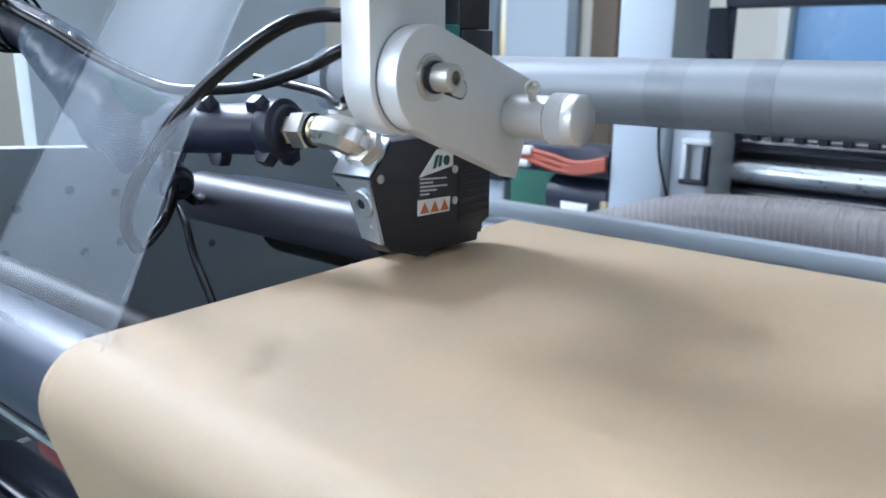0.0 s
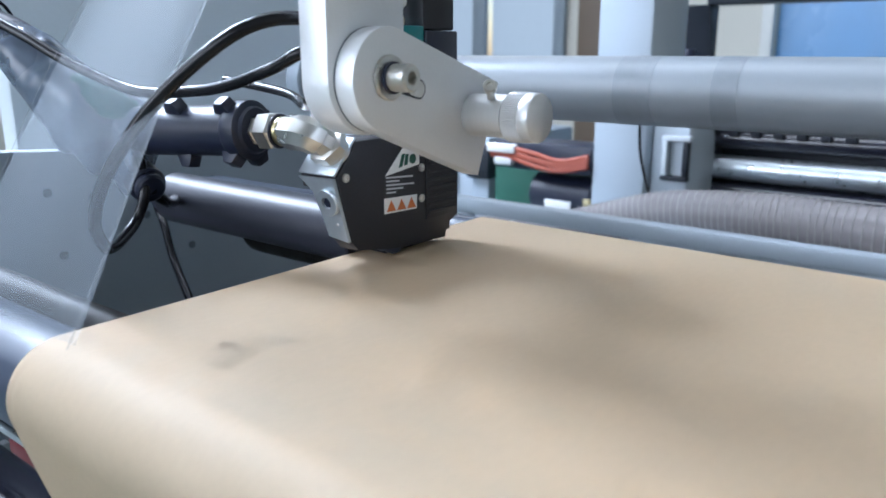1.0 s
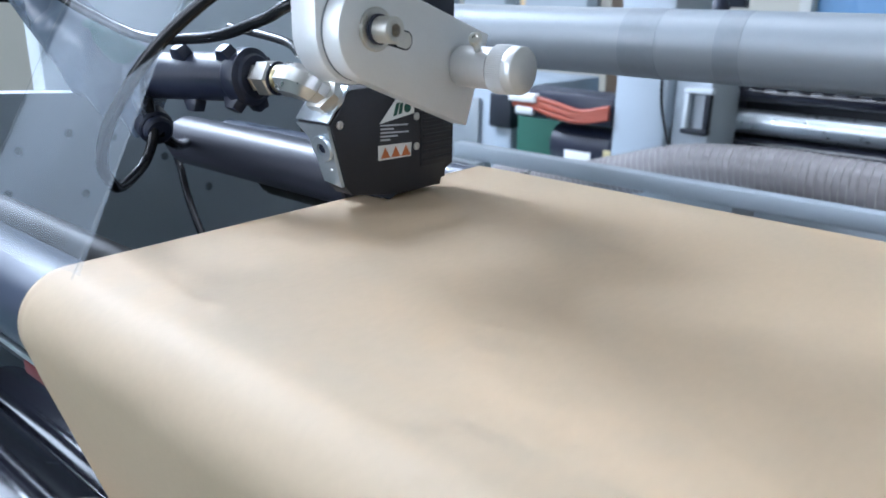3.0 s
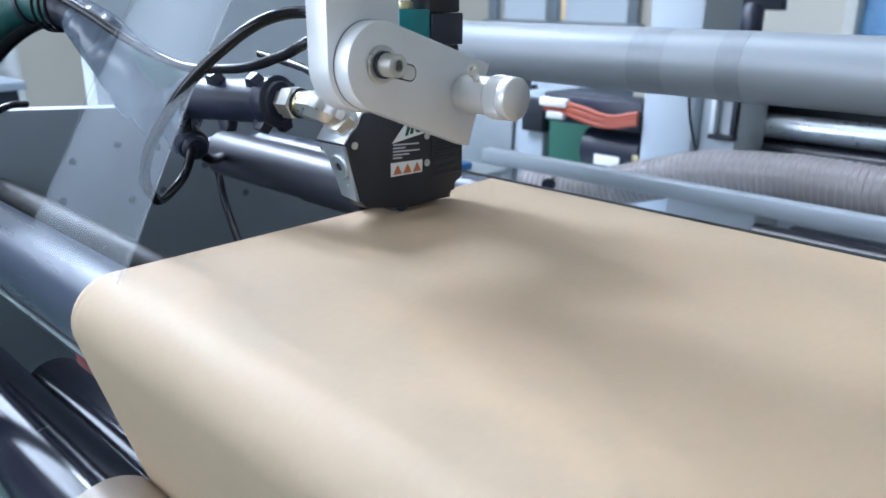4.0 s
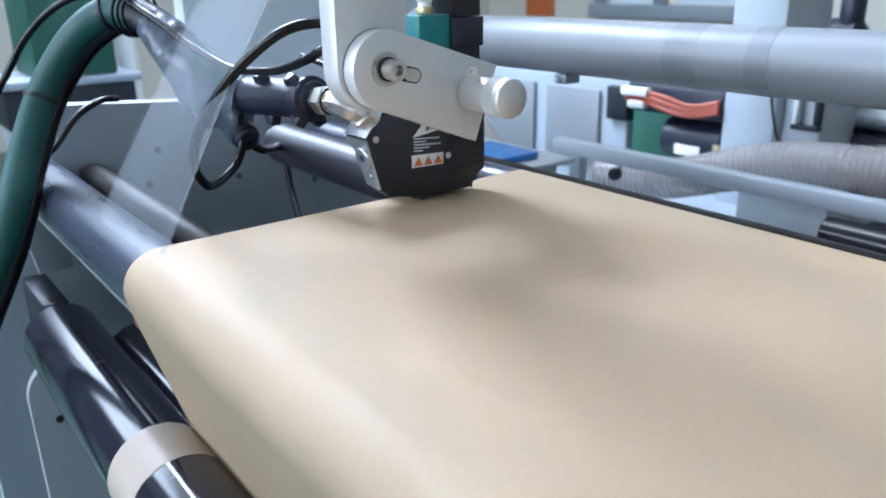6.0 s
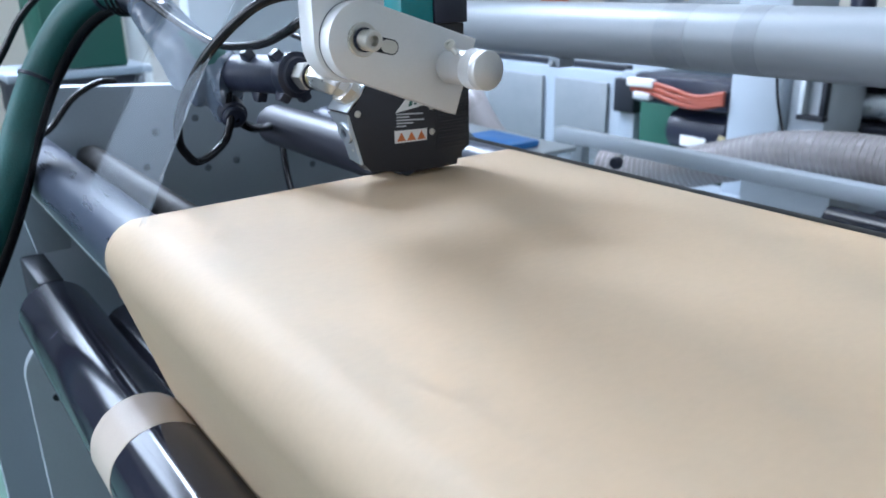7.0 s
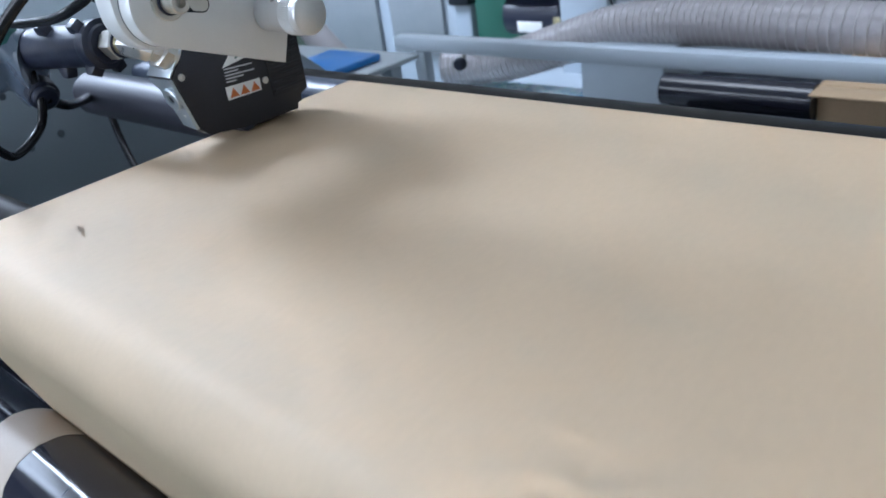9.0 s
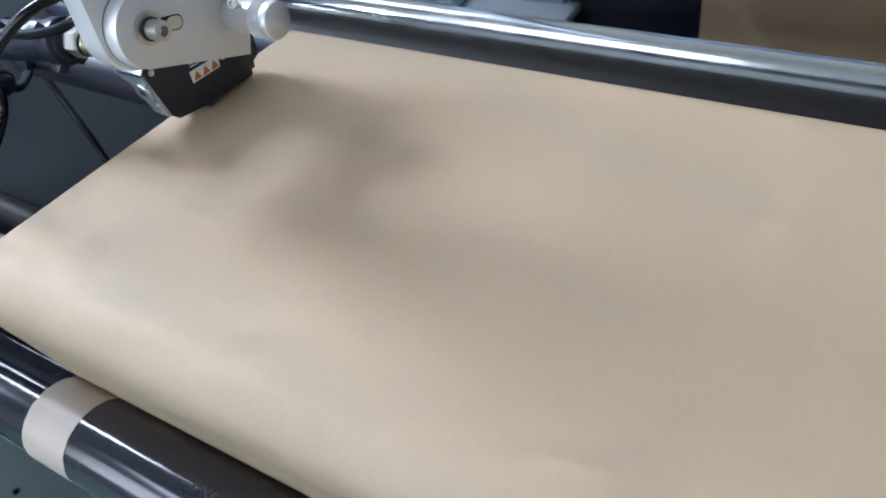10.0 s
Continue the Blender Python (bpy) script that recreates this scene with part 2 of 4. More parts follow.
# ---- hall ----
FLOOR = -1.0
TOP = 7.8
structure("floor", box(-6, 6, -4.0, 6.2, FLOOR - 0.1, FLOOR), CONCRETE, "dark green painted concrete factory floor", "floor")
structure("ceiling", box(-6.2, 6.2, -4.2, 6.2, TOP, TOP + 0.1), CEILING, "pale sheet ceiling of the factory hall", "ceiling")


def wall_along(axis, a0, a1, d0, d1, holes):
    """A wall from a0 to a1 along x or y, d0 to d1 thick, from floor to ceiling, with rectangular openings (from, to, bottom, top)."""
    bm = bmesh.new()
    us = sorted({a0, a1, *(h[0] for h in holes), *(h[1] for h in holes)})
    zs = sorted({FLOOR, TOP, *(h[2] for h in holes), *(h[3] for h in holes)})
    for u0, u1 in zip(us, us[1:]):
        for z0, z1 in zip(zs, zs[1:]):
            if any(h[0] <= u0 and u1 <= h[1] and h[2] <= z0 and z1 <= h[3] for h in holes):
                continue
            if axis == "x":
                box(u0, u1, d0, d1, z0, z1, into=bm)
            else:
                box(d0, d1, u0, u1, z0, z1, into=bm)
    return bm


structure("wall_north", wall_along("x", -6, 6, 6.0, 6.2, [(-4.36, -2.98, -0.06, 1.6), (-1.25, 0.6, -0.5, 1.6)]), CREAM, "cream painted factory wall with windows", "wall")
structure("wall_south", wall_along("x", -6, 6, -4.2, -4.0, [(-4.0, 2.0, 0.1, 2.3)]), CREAM, "cream painted factory wall with an added window band", "wall")
structure("wall_west", wall_along("y", -4.2, 6.2, -6.2, -6.0, [(1.20, 3.0, 2.5, 7.24), (-2.31, 0.96, 2.3, 4.1)]), CREAM, "cream painted factory wall with tall windows", "wall")
# unseen dark sheet, added so the black roller's left side reflects something dark
structure("dark_wall_screen", box(-5.996, -5.988, -3.996, 0.30, FLOOR, 1.95, 0.001), DARK_SCREEN, "dark grey-green screen added low on the wall to darken roller reflections", "wall")
structure("wall_east", box(6, 6.2, -4.2, 6.2, FLOOR, TOP), CREAM, "cream painted factory wall", "wall")

# ---- paper web ----


def paper_web():
    pts = [(0.4275, -0.30), (0.4275, -0.20)]
    pts += [(0.4275 + (0.3815 - 0.4275) * k / 6, -0.20 + 0.158 * k / 6) for k in range(1, 6)]
    pts += arc(0.4105, -0.0305, 0.0305, 197, 90, 16)
    pts += [(0.4105 + (0.792 - 0.4105) * k / 30, 0.0) for k in range(1, 30)]
    pts += arc(0.792, -0.0205, 0.0205, 90, 0, 8)
    pts += [(0.8125, -0.30)]
    bm = bmesh.new()
    nx = 65
    rows = []
    for i in range(nx + 1):
        x = (0.0, 0.0035, 0.0065, 0.0085, 0.0105, 0.0140)[i] if i < 6 else 1.05 * (i - 5) / (nx - 5)
        row = []
        for y, z in pts:
            w = max(0.0, min(1.0, (y - 0.42) / 0.06, (0.78 - y) / 0.06)) if z > -0.001 else 0
            dz = w * (0.00012 * noise.noise((x * 4.2, y * 4.6, 1.3)))
            # the web stands a little off the roller where it runs on, but for its outermost strip
            lift = max(0.0, min(1.0, (x - 0.007) / 0.003)) * max(0.0, min(1.0, (0.396 - y) / 0.012)) * max(0.0, min(1.0, (z + 0.16) / 0.08)) * 0.0016
            row.append(bm.verts.new((x, y - lift, z + dz)))
        rows.append(row)
    for a, b in zip(rows, rows[1:]):
        for k in range(len(pts) - 1):
            bm.faces.new((a[k], b[k], b[k + 1], a[k + 1]))
    bmesh.ops.solidify(bm, geom=bm.faces[:], thickness=0.0004)
    ob = part("paper_web", bm, KRAFT, None, "", 60)
    return tagged(ob, "plain brown kraft paper web stretched over the guide rollers", "paper web")


paper_web()


def roller(name, r, x0, x1, y, z, mat, label, shaft=0.012, group="machine rollers"):
    ob = thing(name, label, "roller", (x0, y, z), group)
    part("shell", rod(r, x0, x1, y, z, 0.0015), mat, ob)
    part("journal", rod(shaft, x0 - 0.03, x0, y, z), STEEL_ROLL, ob, "bare steel journal")
    part("journal", rod(shaft, x1, x1 + 0.03, y, z), STEEL_ROLL, ob, "bare steel journal")
    return ob


guide = roller("guide_roller", 0.0300, -0.44, 1.08, 0.4105, -0.0305, STEEL_ROLL, "ground steel guide roller carrying the paper web")
lower = roller("lower_roller", 0.0410, -0.33, 1.08, 0.3856, -0.1914, BLACK_ROLL, "glossy black roller with a band of beige tape")
tape_bm = lathe([(0.0405, 0), (0.0414, 0.0004), (0.0414, 0.0582), (0.0405, 0.0586)], (-0.0031, 0.3856, -0.1914), "x", 96)
for v in tape_bm.verts:
    v.co.x += 0.0011 * noise.noise(Vector((v.co.x * 20, v.co.y * 170, v.co.z * 170)))
part("tape_band", tape_bm, TAPE, lower, "beige masking tape with ragged edges wrapped round the roller")
for k in range(16):
    # short scuff marks across the black shell
    turn = Matrix.Translation((-0.24 + 0.045 * (k * 7 % 16), 0.3856, -0.1914)) @ Matrix.Rotation(radians(k * 137.5), 4, "X")
    part("scuff", box(-0.0003, 0.0003, -0.0045, 0.0045, 0.04070, 0.04112, m=turn), HOLE_GREY, lower)
roller("back_roller", 0.018, -0.43, 1.08, 0.472, -0.036, RUBBER_ROLL, "dark roller lying behind the guide roller")
roller("rear_roller", 0.034, -0.33, 1.08, 0.4640, -0.232, BLACK_ROLL, "black roller below the paper web")
turning = roller("turning_roller", 0.0200, -0.40, 1.08, 0.792, -0.0205, STEEL_ROLL, "slim steel turning roller under the paper web")
roller("rubber_roller", 0.045, -0.40, 1.10, 0.869, -0.067, RUBBER_ROLL, "black rubber covered roller beside the chrome roller")
roller("chrome_roller", 0.045, -0.40, 1.10, 1.080, -0.148, CHROME, "bright chrome plated roller behind the rubber roller")
roller("counter_roller", 0.0235, -0.252, 0.0, 0.6454, 0.011, SATIN_BLACK, "black coated roller end beside the glue head", 0.01)

# cross tube
tube = thing("cross_tube", "grey painted steel tube spanning the machine", "tube", (-0.44, 1.0138, 0.1049))
part("tube_body", rod(0.0355, -0.44, 1.5, 1.0138, 0.1049), TUBE_PAINT, tube)
for bx_, bw in ((0.03, 0.042), (0.132, 0.026)):
    part("joint_band", lathe([(0.0352, 0), (0.0358, 0.0004), (0.0358, bw - 0.0004), (0.0352, bw)], (bx_, 1.0138, 0.1049), "x", 48), BAND_PAINT, tube, "slightly darker painted band")
for cx in (-0.4695, 1.52):
    part("end_collar", lathe([(0.040, 0), (0.044, 0.002), (0.044, 0.026), (0.040, 0.028)], (cx, 1.0138, 0.1049), "x", 48), FRAME_PAINT, tube)

clamp = thing("tube_clamp", "small grey steel clamp under the cross tube", "clamp", (-0.145, 1.0138, 0.062))
part("clamp_block", box(-0.156, -0.134, 1.000, 1.028, 0.0570, 0.0692, 0.002), FRAME_PAINT, clamp)
part("clamp_screw", pin((-0.145, 0.9990, 0.0625), (-0.145, 0.9945, 0.0625), 0.004, 12), ZINC, clamp)

# side frames
side = prism([(0.30, -0.98), (0.30, -0.26), (0.385, -0.10), (0.40, -0.03), (0.45, 0.052), (0.70, 0.034), (0.98, 0.03), (1.15, -0.12), (1.15, -0.98)], -0.50, -0.47, 0.002)
sf = thing("side_frame", "pale blue-grey painted steel side frame plate with bolt holes", "machine frame", (-0.485, 0.6, FLOOR))
part("frame_plate", side, FRAME_PAINT, sf)
for hy, hz in ((0.549, -0.066), (0.634, -0.080), (0.624, -0.007), (0.676, -0.017), (0.677, -0.075), (0.567, -0.02), (0.74, -0.05), (0.80, -0.10)):
    part("bolt_hole", lathe([(0.005, 0), (0.005, 0.0008), (0.004, 0.0012)], (-0.4705, hy, hz), "x", 16), HOLE_GREY, sf)
part("foot", box(-0.56, -0.41, 0.3, 1.15, FLOOR, FLOOR + 0.03, 0.004), FRAME_PAINT, sf)
lc = thing("lower_cover", "pale grey cover plate with rounded corner below the rollers", "cover plate", (-0.405, 0.5, FLOOR))
part("cover_plate", prism([(0.345, FLOOR)] + arc(0.395, -0.295, 0.05, 180, 90, 10) + [(0.62, -0.245), (0.62, FLOOR)], -0.412, -0.400, 0.002), PALE_PAINT, lc)
for cy, cz in ((0.375, -0.33), (0.375, -0.60)):
    part("cover_screw", lathe([(0.005, 0), (0.005, 0.002), (0.004, 0.003)], (-0.400, cy, cz), "x", 16), GREY_DARK, lc)
rb = thing("scraper_bar", "dark bar with red painted edge under the guide roller", "bar", (-0.44, 0.415, -0.085))
part("bar_body", box(-0.44, 1.05, 0.400, 0.412, -0.079, -0.065, 0.002), GREY_DARK, rb)
part("bar_lip", box(-0.44, 1.05, 0.3965, 0.3998, -0.0705, -0.0660, 0.001), ZINC, rb, "bright steel lip")
part("red_edge", box(-0.05, -0.004, 0.3965, 0.3998, -0.080, -0.0710, 0.001), RED, rb, "red painted edge strip")
ra_ = thing("roller_arm", "dark grey steel arm between guide roller and lower roller", "roller arm", (-0.36, 0.41, -0.03))
part("arm_plate", prism([(0.392, -0.150), (0.378, -0.06)] + arc(0.4105, -0.0305, 0.030, 190, 20, 14) + [(0.440, -0.06), (0.432, -0.150)], -0.452, -0.442, 0.0015), FRAME_PAINT, ra_)
part("arm_plate", box(-0.452, -0.334, 0.372, 0.400, -0.235, -0.151, 0.003), GREY_DARK, ra_, "dark bearing block")
part("clamp_screw", pin((-0.441, 0.4105, -0.0305), (-0.4402, 0.4105, -0.0305), 0.006, 6, 0.0002), ZINC, ra_)
sf2 = thing("side_frame", "pale blue-grey painted steel side frame plate of the far side", "machine frame", (1.15, 0.6, FLOOR))
part("frame_plate", prism([(0.30, -0.98), (0.30, -0.26), (0.45, 0.052), (0.98, 0.03), (1.15, -0.12), (1.15, -0.98)], 1.11, 1.14, 0.002), FRAME_PAINT, sf2)
part("foot", box(1.05, 1.20, 0.3, 1.15, FLOOR, FLOOR + 0.03, 0.004), FRAME_PAINT, sf2)

bed = thing("machine_bed", "dark steel machine bed below the paper web", "machine bed", (0.3, 0.7, FLOOR))
part("bed_plate", box(-0.469, 1.109, 0.52, 1.10, -0.34, -0.31, 0.004), GREY_DARK, bed)
part("bed_body", box(-0.469, 1.109, 0.56, 1.06, FLOOR, -0.34, 0.004), GREY_DARK, bed)

# ---- glue head on its bracket ----
br = thing("bracket", "machined aluminium swivel bracket holding the glue head", "bracket", (0.08, 0.56, 0.16))
arm = arc(0.558, 0.130, 0.031, 180, 360, 28) + [(0.589, 0.36), (0.527, 0.36)]
part("arm", prism(arm, 0.068, 0.0895, 0.0012), ALU, br, "brushed aluminium upright arm with rounded foot")
pl = arc(0.560, 0.130, 0.029, 72, 250, 36) + [(0.6445, 0.0665), (0.6665, 0.1255)]
part("hanger_rod", pin((0.0788, 0.558, 0.3605), (0.0788, 0.558, TOP), 0.012, 20), ALU_TURNED, br, "round steel hanger rod above the arm")
part("seam", prism(arc(0.5600, 0.130, 0.0292, 60, 300, 36), 0.0894, 0.0901), HOLE_GREY, br, "thin joint between arm and plate")
part("swivel_plate", prism(pl, 0.0900, 0.104, 0.0008), ALU, br, "cast aluminium swivel plate tapering to a corner")
sl = arc(0.5845, 0.1243, 0.0058, -90 - 20, 90 - 20, 12) + arc(0.566, 0.1290, 0.0058, 70, 250, 12)
part("slot", prism(sl, 0.1035, 0.1043), GREY_DARK, br, "dark slot in the plate")
sl2 = arc(0.5845, 0.1243, 0.0048, -110, 70, 12) + arc(0.5795, 0.1256, 0.0048, 70, 250, 12)
part("slot_floor", prism(sl2, 0.1037, 0.1046), NICKEL, br, "shiny slot floor")
part("washer", lathe([(0.0118, 0), (0.0125, 0.0006), (0.0125, 0.0022), (0.0118, 0.0028), (0.006, 0.0028)], (0.104, 0.5585, 0.1315), "x", 36), NICKEL, br)
part("spring_washer", lathe([(0.0082, 0), (0.0088, 0.0005), (0.0088, 0.0020), (0.0082, 0.0025)], (0.1067, 0.5585, 0.1315), "x", 24), PLASTIC_BLACK, br, "black spring washer")
bolt_on_x(0.1092, 0.5585, 0.1315, 0.0076, 0.0125, br, NICKEL, label="nickel plated socket head cap screw")
part("shaft", lathe([(0.0128, 0), (0.0134, 0.0008), (0.0134, 0.030)], (0.104, 0.638, 0.1065), "x", 48), ALU_TURNED, br, "turned aluminium shaft")


def knob_mesh():
    bm = bmesh.new()
    n, rows, x0, x1 = 504, 84, 0.1346, 0.1456
    prof = [(0.0120, 0.1340, 0), (0.0150, 0.1344, 0)] + [(0.0151, x0 + (x1 - x0) * k / rows, 1) for k in range(rows + 1)] + [(0.0150, 0.1466, 0), (0.0150, 0.1528, 0), (0.0143, 0.1540, 0), (0.0005, 0.1540, 0)]
    rings = []
    for r, x, kn in prof:
        ring = []
        for i in range(n):
            a = 2 * math.pi * i / n
            w = (x - x0) * 2 * math.pi / 0.0013
            rr = r + 0.00065 * kn * (math.cos(36 * a + w / 2) * math.cos(36 * a - w / 2) - 0.3)
            ring.append(bm.verts.new((x, 0.638 + rr * math.cos(a), 0.1065 + rr * math.sin(a))))
        rings.append(ring)
    for a, b in zip(rings, rings[1:]):
        for i in range(n):
            bm.faces.new((a[i], a[(i + 1) % n], b[(i + 1) % n], b[i]))
    bm.faces.new(rings[0])
    bm.faces.new(rings[-1])
    return bm


part("groove", lathe([(0.0134, 0), (0.0139, 0.0002), (0.0139, 0.0010), (0.0134, 0.0012)], (0.1329, 0.638, 0.1065), "x", 48), GREY_DARK, br, "dark seam between shaft and knob")
part("knob", knob_mesh(), ALU_TURNED, br, "knurled aluminium knob", 60)
scr = bmesh.new()
pin((0.122, 0.632, 0.1175), (0.1285, 0.6215, 0.1245), 0.0024, into=scr)
part("set_screw", scr, NICKEL, br, "small socket set screw")
part("set_screw_head", lathe([(0.0035, 0), (0.0042, 0.0008), (0.0042, 0.0042), (0.0036, 0.005), (0.0020, 0.005), (0.0018, 0.003)], (0.1278, 0.6225, 0.1238), segments=20, turn=aim((0.122, 0.632, 0.1175), (0.1285, 0.6215, 0.1245))), NICKEL, br)

gh = thing("glue_head", "black hot-melt glue applicator head just above the paper", "glue head", (0.015, 0.65, 0.003))
body_out = [(0.5965, 0.020), (0.604, 0.012), (0.640, 0.006), (0.690, 0.0045), (0.700, 0.004), (0.7015, 0.0095), (0.706, 0.0095), (0.7065, 0.016), (0.7155, 0.020), (0.7155, 0.088), (0.605, 0.0875), (0.5855, 0.0650)]
part("body", prism(body_out, 0.0135, 0.0325, 0.0008), HEAD_BLACK, gh)
part("shoulder", prism([(0.5878, 0.0560), (0.7150, 0.0560), (0.7150, 0.0870), (0.6050, 0.0870), (0.5862, 0.0652)], -0.0040, 0.0133, 0.0008), HEAD_BLACK, gh)
part("rear_ribs", box(0.0325, 0.0335, 0.676, 0.7135, 0.022, 0.086, 0.0004), HEAD_BLACK, gh)
for k in range(9):
    z = 0.026 + k * 0.0062
    part("cooling_rib", box(0.0330, 0.0347, 0.678, 0.7125, z, z + 0.0028, 0.0006), HEAD_BLACK, gh)
fp = bmesh.new()
fpo = [(-0.0030, 0.0635), (0.0305, 0.0640), (0.0325, 0.0195), (0.0145, 0.0220), (0.0120, 0.0390), (0.0080, 0.0540)]
fa = [fp.verts.new((x, 0.5830 + (0.0640 - z) * 0.24, z)) for x, z in fpo]
fb = [fp.verts.new((x, 0.5858 + (0.0640 - z) * 0.24, z)) for x, z in fpo]
fp.faces.new(fa)
fp.faces.new(fb)
for k in range(6):
    fp.faces.new((fa[k], fa[(k + 1) % 6], fb[(k + 1) % 6], fb[k]))
part("front_plate", fp, ZINC, gh, "bright metal front plate")
SLOPE = Matrix.Translation((0.0140, 0.5852, 0.0662)) @ Matrix.Rotation(radians(49.5), 4, "X")
part("top_block", box(-0.017, 0.0175, -0.001, 0.030, 0.0, 0.0016, 0.0004, m=SLOPE), ZINC, gh, "bright metal seat plate on the sloped face")
FRONT = Matrix.Translation((0.0228, 0.5868, 0.0478)) @ Matrix.Rotation(radians(76.5 + 27), 4, "X")
part("front_bolt", lathe([(0.0090, 0), (0.0098, 0.0008), (0.0098, 0.0022), (0.0090, 0.0030), (0.0042, 0.0030), (0.0040, 0.0012)], FRONT.translation, segments=32, turn=FRONT.to_3x3().to_4x4()), ZINC, gh, "bright zinc hex socket screw")
part("socket", lathe([(0.0037, 0), (0.0037, 0.0002)], FRONT @ Vector((0, 0, 0.0015)), segments=6, turn=FRONT.to_3x3().to_4x4()), PLASTIC_BLACK, gh)
part("dowel", lathe([(0.0011, 0), (0.0011, 0.0006)], (0.0262, 0.5906, 0.0320), segments=12, turn=FRONT.to_3x3().to_4x4()), WHITE, gh)
for sy, sz in ((0.5930, 0.0640), (0.671, 0.0622), (0.671, 0.0392)):
    bolt_on_x(0.0325, sy, sz, 0.0030, 0.0014, gh, NICKEL, "cover_screw", "small nickel cover screw")
part("nozzle", box(0.004, 0.024, 0.640, 0.692, 0.0012, 0.0055, 0.0006), HEAD_BLACK, gh)

# type label
lab = part("type_label", prism([(0.631, 0.0455), (0.668, 0.0425), (0.668, 0.0765), (0.648, 0.0785), (0.631, 0.0600)], 0.0322, 0.0327), HEAD_BLACK, gh, "black type label with grey text lines")
part("logo_panel", prism([(0.6315, 0.0605), (0.6685, 0.0650), (0.6685, 0.0765), (0.650, 0.0785)], 0.0324, 0.0330), WHITE, lab, "white logo field")
part("logo_mark", prism([(0.6455, 0.0648), (0.6492, 0.0655), (0.6525, 0.0745), (0.6490, 0.0742)], 0.0328, 0.0333), GREEN_PAINT, lab, "dark green logo bar")
part("logo_mark", prism([(0.6512, 0.0658), (0.6548, 0.0662), (0.6562, 0.0738), (0.6530, 0.0738)], 0.0328, 0.0333), GREEN_PAINT, lab, "dark green logo bar")
part("logo_mark", lathe([(0.0036, 0), (0.0036, 0.0003)], (0.0330, 0.6608, 0.0698), "x", 20), GREEN_PAINT, lab, "dark green logo disc")
for k, L in enumerate((0.029, 0.014, 0.030, 0.018, 0.010)):
    z = 0.0592 - k * 0.0027
    part("text_line", box(0.0326, 0.0329, 0.6325, 0.6325 + L, z - 0.0006, z + 0.0006, m=Matrix.Translation((0, 0.6325, z)) @ Matrix.Rotation(radians(-4), 4, "X") @ Matrix.Translation((0, -0.6325, -z))), LABEL_TEXT, lab)
part("warning_field", prism([(0.6300, 0.0335), (0.6648, 0.0325), (0.6655, 0.0430), (0.6300, 0.0447)], 0.0324, 0.0331), WHITE, lab, "white warning field")
for k in range(3):
    y0, z0 = 0.6320 + k * 0.0110, 0.0348 - k * 0.0004
    part("warning_triangle", prism([(y0, z0), (y0 + 0.0098, z0 - 0.0003), (y0 + 0.0049, z0 + 0.0078)], 0.0330, 0.0334), ORANGE, lab, "orange warning triangle")

# valve on the head
va = thing("solenoid_valve", "dark grey and teal solenoid valve standing on the glue head", "valve", (0.02, 0.69, 0.088))
part("valve_foot", box(0.004, 0.030, 0.650, 0.712, 0.0885, 0.1340, 0.001), HEAD_BLACK, va)
part("valve_body", box(0.004, 0.032, 0.642, 0.676, 0.1345, 0.1630, 0.001), TEAL, va, "teal valve body")
part("coil", box(-0.002, 0.034, 0.6765, 0.7130, 0.1345, 0.1600, 0.0012), PLASTIC_BLACK, va, "dark grey solenoid coil")
part("coil_cap", box(0.000, 0.032, 0.675, 0.7110, 0.1605, 0.2300, 0.0015), HEAD_BLACK, va)
for cz in (0.184, 0.207):
    part("cap_flange", box(-0.0012, 0.0332, 0.6738, 0.7122, cz, cz + 0.0035, 0.0008), HEAD_BLACK, va)
part("ring", lathe([(0.0075, 0), (0.008, 0.001), (0.008, 0.005), (0.0075, 0.006)], (0.018, 0.659, 0.1632), "z", 24), BRASS, va, "yellow fitting ring")
part("fitting", lathe([(0.006, 0), (0.006, 0.004), (0.0095, 0.008), (0.0095, 0.018), (0.007, 0.024)], (0.018, 0.659, 0.1695), "z", 24), WHITE, va, "white push-in air fitting")

# ---- heated hose ----
ho = thing("heated_hose", "green sleeved heated glue hose with black end cuff", "hose", (-0.05, 0.575, 0.092))
CU = [(-0.0325, 0.574, 0.0932), (-0.150, 0.556, 0.0870)]
part("cuff", lathe([(0.0150, 0), (0.0182, 0.004), (0.0188, 0.014), (0.0180, 0.020), (0.0180, 0.120), (0.0168, 0.126)], CU[0], segments=48, turn=aim(*CU)), PLASTIC_BLACK, ho, "black plastic hose cuff")
cuv = (Vector(CU[1]) - Vector(CU[0])).normalized()
part("end_ring", lathe([(0.0170, 0), (0.0205, 0.002), (0.0208, 0.012), (0.0185, 0.016)], Vector(CU[0]) + cuv * 0.002, segments=40, turn=aim(*CU)), PLASTIC_BLACK, ho, "black clamp ring")
LUG = [(-0.0085, 0.0150), (-0.0085, 0.0200), (-0.0060, 0.0262), (0.0030, 0.0262), (0.0085, 0.0190), (0.0085, 0.0150)]
for d, ang in ((0.016, 35), (0.012, 150), (0.012, 205), (0.018, 290), (0.066, 30), (0.066, 175), (0.070, 270)):
    c = Vector(CU[0]) + cuv * d
    lug = prism(LUG, -0.0048, 0.0048, 0.0008)
    bmesh.ops.transform(lug, matrix=Matrix.Translation(c) @ Matrix.Rotation(radians(ang), 4, "X") @ Matrix.Rotation(radians(90), 4, "Z"), verts=lug.verts[:])
    part("clip_lug", lug, PLASTIC_BLACK, ho)
part("collar_nut", hexnut((-0.0370, 0.574, 0.0928), (-0.0290, 0.5746, 0.0930), 0.0102), NICKEL, ho)
